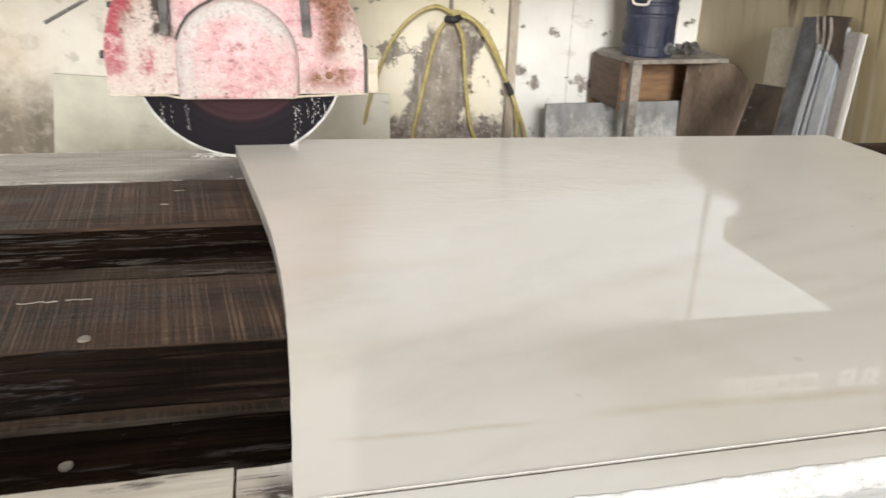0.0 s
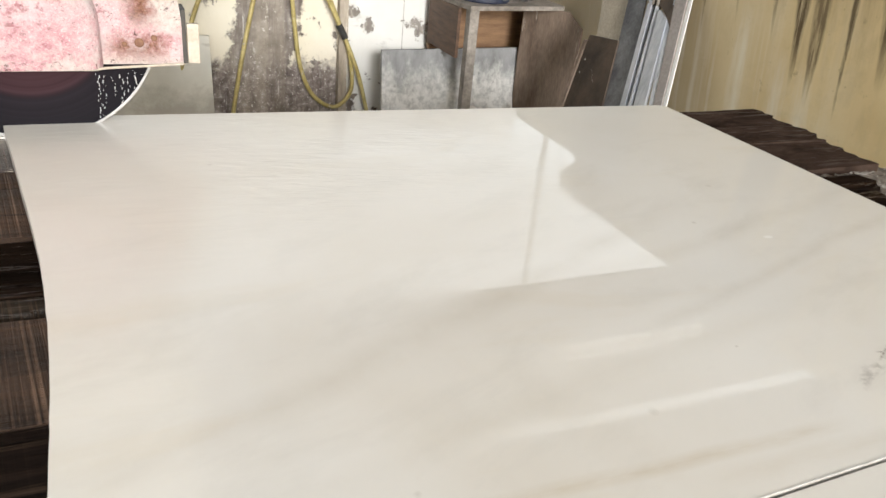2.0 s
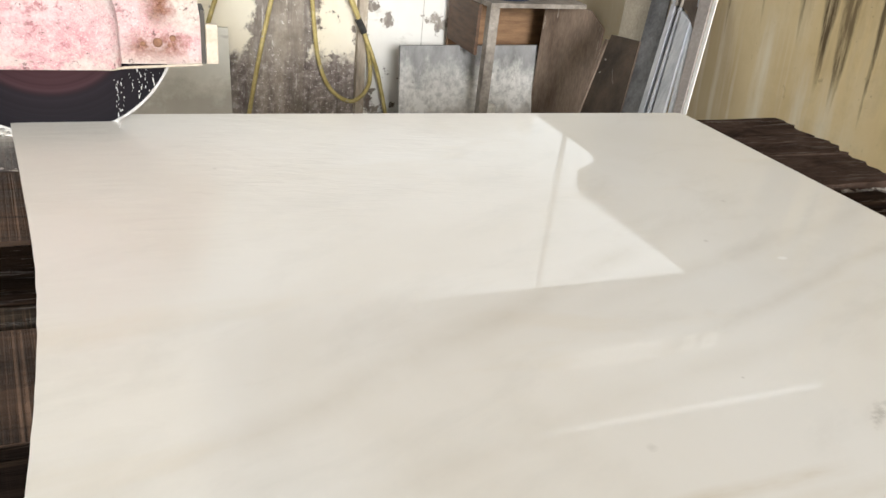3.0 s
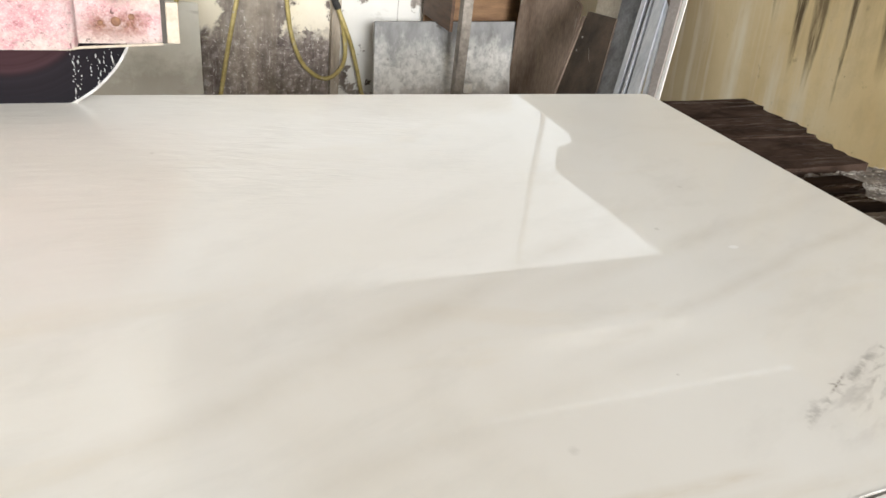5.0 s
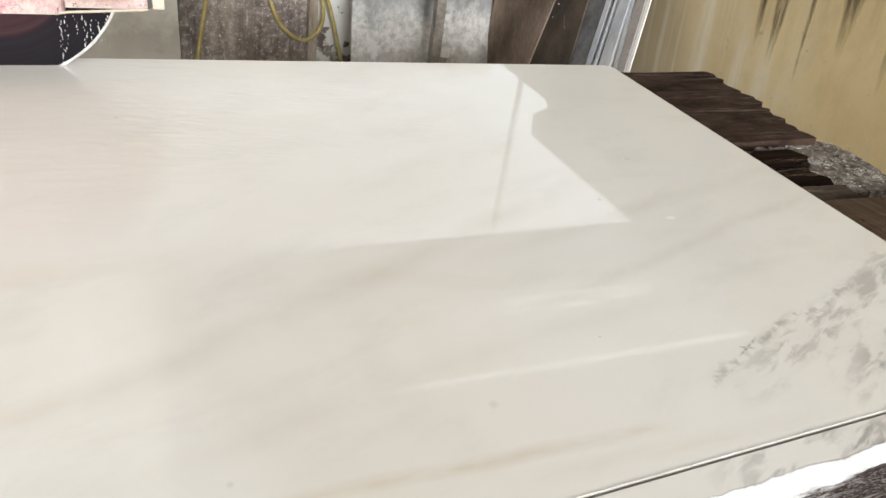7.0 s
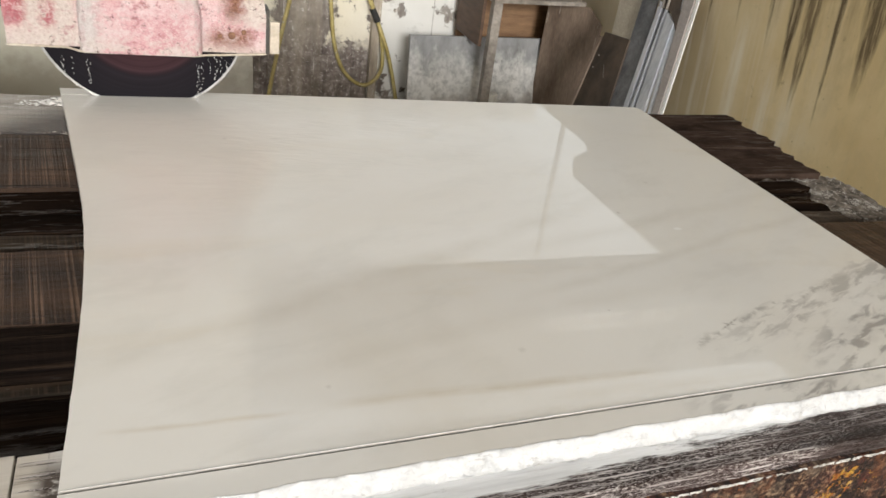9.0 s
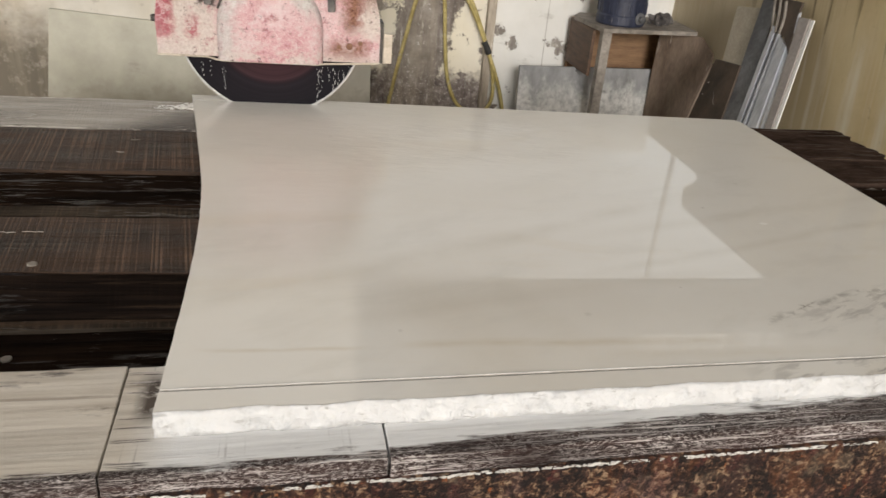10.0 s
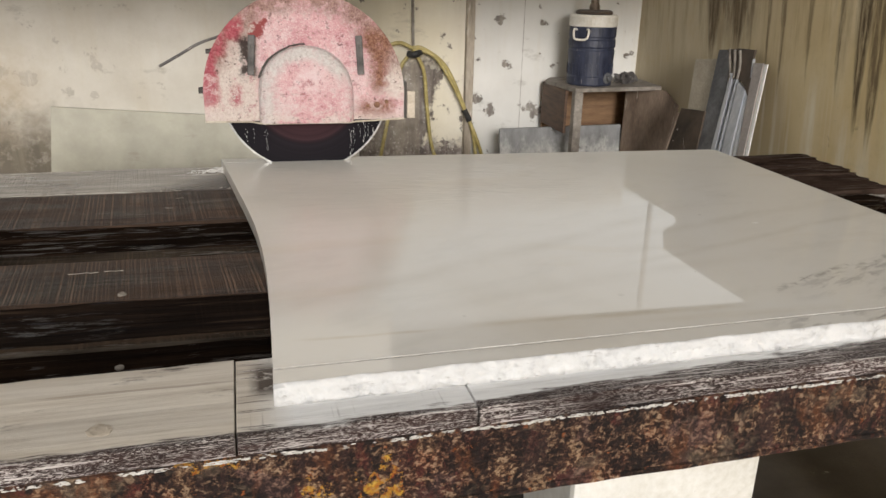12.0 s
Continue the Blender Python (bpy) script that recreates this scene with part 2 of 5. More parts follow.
def wet_wood(name, a, b, slurry=0.0, rough=(0.3, 0.6), score=1.0, front=False, gloss=0.4, streaks=0.0, mottled=False):
    """Soaked planks, scored across by the saw, with pale slurry left in the scores."""
    m, nt, bs = nodes(name)
    info = nt.nodes.new("ShaderNodeObjectInfo")
    shift = calc(nt, "MULTIPLY", info.outputs["Random"], 37.0)

    def vec(scale, turned=0.0):
        add = nt.nodes.new("ShaderNodeVectorMath")
        nt.links.new(slanted(nt, turned, scale) if turned else coords(nt, scale), add.inputs[0])
        nt.links.new(shift, add.inputs[1])
        return add.outputs[0]

    grain = noise_tex(nt, vec((2.2, 75, 75)), 1.0, 8, 0.7, 0.3)
    col = ramp(nt, grain, [(0.3, a), (0.7, b)])
    patch = noise_tex(nt, vec((1.5, 5, 5)), 2.2, 7)
    col = mixc(nt, ramp(nt, patch, [(0.42, 0.0), (0.66, 0.75)]), col, (0.0042, 0.0034, 0.003))
    fine = noise_tex(nt, vec((240, 0.9, 0.6), -8.8), 1.0, 3, 0.65)
    wide = noise_tex(nt, vec((60, 0.8, 0.5), -7.0), 1.0, 4, 0.7)
    cuts = calc(nt, "ADD", calc(nt, "MULTIPLY", fine, 0.8), calc(nt, "MULTIPLY", wide, 0.2))
    rows = noise_tex(nt, vec((5, 8, 3)), 1.0, 6, 0.65)
    k = calc(nt, "MULTIPLY", ramp(nt, cuts, [(0.50, 0.0), (0.585, 1.0)]), ramp(nt, rows, [(0.30, 0.12), (0.58, 0.85)]))
    k = calc(nt, "MULTIPLY", k, calc(nt, "MULTIPLY", ramp(nt, grain, [(0.3, 0.35), (0.6, 1.0)]), score), True)
    up = nt.nodes.new("ShaderNodeTexCoord")
    nz = nt.nodes.new("ShaderNodeSeparateXYZ")
    nt.links.new(up.outputs["Normal"], nz.inputs[0])
    k = calc(nt, "MULTIPLY", k, between(nt, nz.outputs[2], 0.92, 2, 0.06))
    col = mixc(nt, k, col, (0.215, 0.136, 0.094))
    if streaks:
        # blue-grey streaks: wet glints put into the colour; below, the wood's brown bands
        glint = ramp(nt, noise_tex(nt, vec((9, 90, 90)), 1.0, 7, 0.75, 0.4), [(0.58, 0.0), (0.64, 0.9)])
        glint = calc(nt, "MULTIPLY", glint, ramp(nt, noise_tex(nt, vec((3, 16, 16)), 1.0, 4), [(0.50, 0.0), (0.62, streaks)]))
        col = mixc(nt, glint, col, (0.105, 0.11, 0.125))
        st2 = ramp(nt, noise_tex(nt, vec((1.3, 26, 26)), 1.0, 6, 0.65, 0.4), [(0.57, 0.0), (0.66, 0.8)])
        col = mixc(nt, st2, col, (0.062, 0.042, 0.029))
    if mottled:
        blot = noise_tex(nt, vec((9, 14, 14)), 1.0, 9, 0.74, 0.4)
        col = mixc(nt, 0.75, col, ramp(nt, blot, [(0.36, a), (0.50, b), (0.68, (b[0] * 1.6, b[1] * 1.7, b[2] * 1.75))]))
    crack = ramp(nt, noise_tex(nt, vec((1.2, 42, 42)), 1.0, 5, 0.6, 0.5), [(0.30, 1.0), (0.36, 0.0)])
    col = mixc(nt, crack, col, (0.0035, 0.003, 0.0025))
    if slurry:
        cv = noise_tex(nt, vec((1.2, 5, 5)), 4.0, 9, 0.7)
        lim = 0.62 - 0.3 * slurry
        cover = ramp(nt, cv, [(lim, 0.0), (lim + 0.1, 1.0)])
        vx, vy = axis(nt, "X"), axis(nt, "Y")
        if front:
            # the scratched front border stays bare
            jag = calc(nt, "SUBTRACT", noise_tex(nt, vec((9, 95, 95)), 1.0, 6, 0.7), 0.5)
            edge = calc(nt, "ADD", vy, calc(nt, "MULTIPLY", jag, 0.05))
            edge = calc(nt, "SUBTRACT", edge, calc(nt, "MULTIPLY", calc(nt, "SUBTRACT", vx, 0.35, True), 0.06))
            cover = calc(nt, "MULTIPLY", cover, between(nt, edge, -1.410, 3, 0.006))
            lines = calc(nt, "MAXIMUM", ramp(nt, noise_tex(nt, vec((130, 1, 1)), 1.0, 2), [(0.56, 0.0), (0.60, 1.0)]), ramp(nt, noise_tex(nt, vec((3, 190, 190)), 1.0, 2), [(0.57, 0.0), (0.61, 1.0)]))
            spot = ramp(nt, noise_tex(nt, vec((9, 9, 9)), 1.0, 3), [(0.54, 0.0), (0.64, 0.8)])
            hatch = calc(nt, "MULTIPLY", calc(nt, "MULTIPLY", lines, spot), between(nt, vx, 0.085, 3, 0.02))
            hatch = calc(nt, "MULTIPLY", hatch, between(nt, edge, -2, -1.372, 0.03))
            hatch = calc(nt, "MULTIPLY", hatch, calc(nt, "SUBTRACT", 1.0, calc(nt, "MULTIPLY", between(nt, vx, 0.2, 9, 0.05), 0.6)))
            near = calc(nt, "MULTIPLY", between(nt, vx, 0.088, 0.130, 0.012), calc(nt, "MULTIPLY", lines, 0.9))
            cover = calc(nt, "MULTIPLY", cover, calc(nt, "SUBTRACT", 1.0, calc(nt, "MAXIMUM", hatch, near), True))
            # long pale scratches on the bare border
            fleck = calc(nt, "MAXIMUM", ramp(nt, noise_tex(nt, vec((7, 300, 300)), 1.0, 5, 0.7), [(0.565, 0.0), (0.59, 0.9)]), ramp(nt, noise_tex(nt, vec((150, 620, 620)), 1.0, 7, 0.8), [(0.525, 0.0), (0.565, 0.85)]))
            fleck = calc(nt, "MULTIPLY", fleck, ramp(nt, noise_tex(nt, vec((4, 12, 12)), 1.0, 4), [(0.35, 0.15), (0.6, 1.0)]))
            col = mixc(nt, fleck, col, (0.66, 0.61, 0.585))
        else:
            # the pale cover is slurry and also the white wall's reflection, painted in
            cover = calc(nt, "MULTIPLY", cover, between(nt, calc(nt, "ADD", vx, calc(nt, "MULTIPLY", vy, -1.2)), -3, 0.02, 0.16))
        pale = ramp(nt, noise_tex(nt, vec((2, 26, 26)), 2.0, 7), [(0.3, (0.47, 0.415, 0.345)), (0.6, (0.63, 0.58, 0.51))] if front else [(0.3, (0.29, 0.262, 0.23)), (0.6, (0.47, 0.435, 0.39))])
        if front:
            pale = mixc(nt, between(nt, vx, 0.13, 9, 0.06), pale, ramp(nt, noise_tex(nt, vec((4, 40, 40)), 2.0, 7), [(0.3, (0.60, 0.60, 0.595)), (0.6, (0.76, 0.76, 0.76))]))
            stain = ramp(nt, noise_tex(nt, vec((2.4, 60, 60)), 1.0, 7, 0.65, 0.3), [(0.60, 0.0), (0.68, 0.6)])
            pale = mixc(nt, stain, pale, (0.26, 0.205, 0.16))
            smear = calc(nt, "MULTIPLY", between(nt, vx, 0.108, 0.20, 0.018), between(nt, vy, -1.318, -1.235, 0.03))
            smear = calc(nt, "MULTIPLY", smear, ramp(nt, noise_tex(nt, vec((50, 70, 70)), 1.0, 6, 0.7), [(0.36, 0.0), (0.48, 0.95)]))
            pale = mixc(nt, smear, pale, (0.06, 0.042, 0.032))
        col = mixc(nt, cover, col, pale)
    nt.links.new(col, bs.inputs["Base Color"])
    if streaks:
        shine = ramp(nt, noise_tex(nt, vec((7, 60, 60)), 1.0, 6, 0.7, 0.4), [(0.54, 0.0), (0.62, 1.0)])
        shine = calc(nt, "MULTIPLY", shine, ramp(nt, noise_tex(nt, vec((2.5, 12, 12)), 1.0, 4), [(0.46, 0.0), (0.60, gloss)]))
        nt.links.new(shine, bs.inputs["Specular IOR Level"])
    else:
        bs.inputs["Specular IOR Level"].default_value = gloss
    nt.links.new(ramp(nt, patch, [(0.35, rough[1]), (0.65, rough[0])]), bs.inputs["Roughness"])
    relief(nt, bs, grain if front else calc(nt, "ADD", calc(nt, "MULTIPLY", grain, 0.9), calc(nt, "MULTIPLY", calc(nt, "MULTIPLY", cuts, -0.9), score)), 0.2 if front else 0.8, 0.008)
    return m


def rusty_steel():
    m, nt, bs = nodes("rusty_steel")
    v = coords(nt)
    n1 = noise_tex(nt, coords(nt, (1.0, 1, 1.15)), 115, 5, 0.66, 0.4)
    n2 = noise_tex(nt, coords(nt, (1, 1, 0.7), loc=(4, 2, 9)), 24, 6, 0.68)
    n3 = noise_tex(nt, coords(nt, loc=(1, 9, 4)), 340, 4, 0.6)
    level = calc(nt, "ADD", calc(nt, "MULTIPLY", n1, 0.66), calc(nt, "MULTIPLY", n3, 0.34))
    level = calc(nt, "ADD", level, calc(nt, "MULTIPLY", calc(nt, "SUBTRACT", n2, 0.5), 0.62))
    col = ramp(nt, level, [(0.43, (0.009, 0.006, 0.006)), (0.505, (0.05, 0.026, 0.021)), (0.56, (0.135, 0.078, 0.048)), (0.64, (0.48, 0.38, 0.25))])
    tint = ramp(nt, noise_tex(nt, coords(nt, (1.6, 1, 1), loc=(8, 1, 5)), 7, 7, 0.65), [(0.36, (0.85, 0.38, 0.28)), (0.5, (0.95, 0.88, 0.74)), (0.64, (0.72, 0.68, 0.62))])
    col = mixc(nt, 0.8, col, tint, "MULTIPLY")
    red = ramp(nt, noise_tex(nt, coords(nt, (1.5, 1, 1), loc=(3, 1, 2)), 18, 7, 0.66), [(0.58, 0.0), (0.66, 0.75)])
    col = mixc(nt, red, col, ramp(nt, n3, [(0.4, (0.07, 0.015, 0.014)), (0.6, (0.20, 0.06, 0.045))]))
    orange = ramp(nt, noise_tex(nt, coords(nt, loc=(2, 6, 1)), 52, 6, 0.66), [(0.64, 0.0), (0.67, 0.8)])
    col = mixc(nt, orange, col, (0.44, 0.15, 0.035))
    # dark purplish and reddish runs down the web, and greyed scabs
    runs = noise_tex(nt, coords(nt, (24, 1, 5), loc=(2, 0, 7)), 1.0, 6, 0.62, 0.3)
    col = mixc(nt, ramp(nt, runs, [(0.51, 0.0), (0.62, 0.6)]), col, ramp(nt, n3, [(0.38, (0.020, 0.010, 0.011)), (0.62, (0.085, 0.042, 0.036))]))
    scab = noise_tex(nt, coords(nt, (9, 1, 12), loc=(6, 3, 1)), 1.0, 5, 0.6, 0.4)
    scab = calc(nt, "MULTIPLY", ramp(nt, scab, [(0.59, 0.0), (0.63, 1.0)]), ramp(nt, n1, [(0.42, 0.25), (0.56, 0.85)]))
    col = mixc(nt, scab, col, (0.20, 0.165, 0.115))
    rusty = noise_tex(nt, coords(nt, (15, 1, 7), loc=(1, 5, 3)), 1.0, 6, 0.65, 0.3)
    col = mixc(nt, ramp(nt, rusty, [(0.58, 0.0), (0.66, 0.6)]), col, ramp(nt, n1, [(0.4, (0.10, 0.035, 0.014)), (0.6, (0.30, 0.125, 0.045))]))
    # remains of yellow paint
    x, z = axis(nt, "X"), axis(nt, "Z")
    zone = 0.0
    for cx, cz, rx, rz in ((0.27, ZT - 0.128, 0.045, 0.05), (0.05, ZT - 0.066, 0.06, 0.014), (0.18, ZT - 0.135, 0.03, 0.04), (-0.6, ZT - 0.11, 0.2, 0.05), (1.19, ZT - 0.115, 0.07, 0.04)):
        dx = calc(nt, "DIVIDE", calc(nt, "SUBTRACT", x, cx), rx)
        dz = calc(nt, "DIVIDE", calc(nt, "SUBTRACT", z, cz), rz)
        d = calc(nt, "SQRT", calc(nt, "ADD", calc(nt, "MULTIPLY", dx, dx), calc(nt, "MULTIPLY", dz, dz)))
        zone = calc(nt, "MAXIMUM", zone, calc(nt, "SUBTRACT", 1.0, d, True))
    yel = ramp(nt, calc(nt, "ADD", calc(nt, "MULTIPLY", zone, 0.16), noise_tex(nt, coords(nt, loc=(7, 0, 1)), 48, 9, 0.75)), [(0.60, 0.0), (0.62, 1.0)])
    yel = calc(nt, "MULTIPLY", yel, ramp(nt, zone, [(0.0, 0.0), (0.1, 1.0)]))
    col = mixc(nt, yel, col, ramp(nt, noise_tex(nt, v, 85, 6, 0.7), [(0.40, (0.42, 0.10, 0.02)), (0.52, (0.62, 0.36, 0.04)), (0.62, (0.72, 0.52, 0.09))]))
    crumb = calc(nt, "MULTIPLY", ramp(nt, n1, [(0.55, 0.0), (0.60, 0.65)]), ramp(nt, n2, [(0.42, 0.1), (0.58, 1.0)]))
    crumb = calc(nt, "MULTIPLY", crumb, calc(nt, "SUBTRACT", 1.0, calc(nt, "MULTIPLY", between(nt, axis(nt, "X"), 1.15, 9, 0.3), 0.7)))
    col = mixc(nt, crumb, col, (0.50, 0.42, 0.29))
    scale = ramp(nt, noise_tex(nt, coords(nt, (1, 1, 0.8), loc=(9, 4, 2)), 11, 5, 0.6, 0.3), [(0.57, 0.0), (0.64, 0.5)])
    col = mixc(nt, scale, col, ramp(nt, level, [(0.45, (0.05, 0.028, 0.028)), (0.60, (0.24, 0.16, 0.15))]))
    col = mixc(nt, 0.8, col, (0.88, 0.72, 0.69), "MULTIPLY")
    nt.links.new(col, bs.inputs["Base Color"])
    bs.inputs["Roughness"].default_value = 0.6
    relief(nt, bs, level, 1.0, 0.016)
    return m


def plaster_wall():
    m, nt, bs = nodes("peeling_plaster")
    v = coords(nt)
    col = ramp(nt, noise_tex(nt, v, 1.7, 7, 0.6), [(0.3, (0.60, 0.555, 0.465)), (0.55, (0.73, 0.70, 0.63)), (0.75, (0.79, 0.78, 0.74))])
    x, z = axis(nt, "X"), axis(nt, "Z")
    # fresh white stretch by the corner, yellowed stretch behind the hoses
    col = mixc(nt, between(nt, x, 1.37, 2.6, 0.02), col, ramp(nt, noise_tex(nt, v, 3, 6), [(0.3, (0.62, 0.615, 0.585)), (0.7, (0.72, 0.715, 0.69))]))
    col = mixc(nt, calc(nt, "MULTIPLY", between(nt, x, 0.3, 1.3, 0.3), 0.45), col, (0.70, 0.63, 0.44))
    col = mixc(nt, calc(nt, "MULTIPLY", between(nt, x, -9, 0.2, 0.5), 0.75), col, ramp(nt, noise_tex(nt, v, 2.4, 8, 0.62), [(0.3, (0.47, 0.44, 0.38)), (0.7, (0.65, 0.63, 0.58))]))
    # bare grey plaster where the coat has gone
    wob = calc(nt, "MULTIPLY", calc(nt, "SUBTRACT", noise_tex(nt, v, 9, 8, 0.7), 0.5), 0.35)
    slant = calc(nt, "ADD", calc(nt, "ADD", x, wob), calc(nt, "MULTIPLY", z, -0.26))
    bare = calc(nt, "MULTIPLY", between(nt, slant, 0.635, 0.98, 0.025), between(nt, calc(nt, "ADD", z, wob), -1, ZT + 0.06, 0.06))
    peel = noise_tex(nt, coords(nt, loc=(2.2, 0, 0.7)), 7.5, 9, 0.68)
    low = ramp(nt, calc(nt, "MULTIPLY", calc(nt, "SUBTRACT", z, 0.1), 0.8), [(0.0, 0.055), (0.6, 0.0)])
    pk = ramp(nt, calc(nt, "ADD", peel, low), [(0.605, 0.0), (0.63, 1.0)])
    for cx, cz, r in ((1.81, ZT - 0.27, 0.13), (1.52, ZT - 0.26, 0.10), (1.42, ZT - 0.20, 0.08), (1.55, ZT + 0.31, 0.08), (0.66, ZT - 0.1, 0.16), (-1.33, ZT - 0.0, 0.08), (-1.18, ZT - 0.05, 0.07), (-0.85, ZT - 0.14, 0.045), (-0.60, ZT - 0.155, 0.045)):
        dx, dz = calc(nt, "SUBTRACT", x, cx), calc(nt, "SUBTRACT", z, cz)
        d = calc(nt, "SQRT", calc(nt, "ADD", calc(nt, "MULTIPLY", dx, dx), calc(nt, "MULTIPLY", dz, dz)))
        blob = calc(nt, "SUBTRACT", 1.0, calc(nt, "DIVIDE", d, r), True)
        pk = calc(nt, "MAXIMUM", pk, ramp(nt, calc(nt, "ADD", calc(nt, "MULTIPLY", blob, 0.35), peel), [(0.665, 0.0), (0.69, 0.9)]))
    pk = calc(nt, "MULTIPLY", pk, calc(nt, "ADD", calc(nt, "MULTIPLY", between(nt, x, 0.2, 9, 0.8), 0.68), 0.32))
    gone = calc(nt, "MAXIMUM", bare, pk)
    joint = calc(nt, "MULTIPLY", between(nt, calc(nt, "ADD", x, calc(nt, "MULTIPLY", wob, 0.01)), 1.712, 1.717, 0.003), ramp(nt, noise_tex(nt, coords(nt, (1, 1, 3)), 6, 4), [(0.35, 0.3), (0.6, 0.9)]))
    col = mixc(nt, joint, col, (0.22, 0.20, 0.18))
    grey = ramp(nt, noise_tex(nt, v, 9, 9, 0.72), [(0.32, (0.115, 0.095, 0.08)), (0.5, (0.22, 0.19, 0.165)), (0.66, (0.34, 0.31, 0.275))])
    grey = mixc(nt, ramp(nt, noise_tex(nt, v, 48, 8, 0.7), [(0.60, 0.0), (0.65, 0.85)]), grey, (0.66, 0.64, 0.60))
    sooty = noise_tex(nt, coords(nt, (17, 1, 1.6), loc=(3, 0, 5)), 1.0, 7, 0.65, 0.3)
    grey = mixc(nt, ramp(nt, sooty, [(0.46, 0.0), (0.62, 0.75)]), grey, (0.085, 0.066, 0.056))
    limy = ramp(nt, noise_tex(nt, coords(nt, (30, 1, 4), loc=(7, 0, 2)), 1.0, 7, 0.7, 0.2), [(0.60, 0.0), (0.65, 0.8)])
    grey = mixc(nt, limy, grey, (0.60, 0.57, 0.52))
    col = mixc(nt, gone, col, grey)
    # tan stain and damp brown dirt low on the left
    tan = calc(nt, "MULTIPLY", between(nt, calc(nt, "ADD", x, wob), -9, -1.25, 0.45), between(nt, calc(nt, "ADD", z, wob), -1, ZT + 0.10, 0.35))
    col = mixc(nt, calc(nt, "MULTIPLY", tan, ramp(nt, noise_tex(nt, v, 6, 8, 0.68), [(0.36, 0.35), (0.58, 0.9)])), col, (0.37, 0.29, 0.19))
    dots = calc(nt, "MULTIPLY", between(nt, x, -9, -1.3, 0.2), ramp(nt, noise_tex(nt, coords(nt, loc=(1, 0, 6)), 26, 4, 0.55), [(0.68, 0.0), (0.71, 0.7)]))
    col = mixc(nt, dots, col, (0.10, 0.08, 0.06))
    damp = calc(nt, "MULTIPLY", between(nt, calc(nt, "ADD", z, wob), -1, ZT - 0.30, 0.30), between(nt, calc(nt, "ADD", x, wob), -9, -0.98, 0.3))
    damp = calc(nt, "MAXIMUM", damp, ramp(nt, noise_tex(nt, coords(nt, (1, 1, 2), loc=(4, 0, 2)), 3.0, 9, 0.7), [(0.60, 0.0), (0.72, 0.45)]))
    col = mixc(nt, calc(nt, "MULTIPLY", damp, ramp(nt, noise_tex(nt, v, 16, 9, 0.72), [(0.33, 0.6), (0.48, 1.0)])), col, (0.145, 0.125, 0.095))
    foot = calc(nt, "MULTIPLY", between(nt, calc(nt, "ADD", z, wob), -1, ZT - 0.47, 0.08), between(nt, calc(nt, "ADD", x, wob), 0.45, 1.36, 0.06))
    foot = calc(nt, "MULTIPLY", foot, ramp(nt, noise_tex(nt, v, 26, 9, 0.74), [(0.34, 1.0), (0.58, 0.9), ]))
    damp_tone = ramp(nt, noise_tex(nt, v, 20, 9, 0.72), [(0.34, (0.085, 0.066, 0.060)), (0.50, (0.20, 0.165, 0.15)), (0.66, (0.45, 0.41, 0.385))])
    damp_tone = mixc(nt, ramp(nt, noise_tex(nt, v, 60, 7, 0.68), [(0.575, 0.0), (0.61, 0.95)]), damp_tone, (0.70, 0.66, 0.62))
    damp_tone = mixc(nt, ramp(nt, sooty, [(0.44, 0.0), (0.60, 0.7)]), damp_tone, (0.055, 0.040, 0.036))
    damp_tone = mixc(nt, calc(nt, "MULTIPLY", limy, 0.7), damp_tone, (0.62, 0.59, 0.55))
    col = mixc(nt, foot, col, damp_tone)
    # soft dirty runs
    run = ramp(nt, noise_tex(nt, coords(nt, (7, 1, 0.6)), 1.0, 6), [(0.5, 0.0), (0.8, 0.5)])
    col = mixc(nt, run, col, (0.52, 0.46, 0.35))
    nt.links.new(col, bs.inputs["Base Color"])
    bs.inputs["Roughness"].default_value = 0.8
    relief(nt, bs, calc(nt, "ADD", calc(nt, "MULTIPLY", gone, -0.7), calc(nt, "MULTIPLY", noise_tex(nt, v, 40, 5), 0.3)), 0.5, 0.01)
    return m


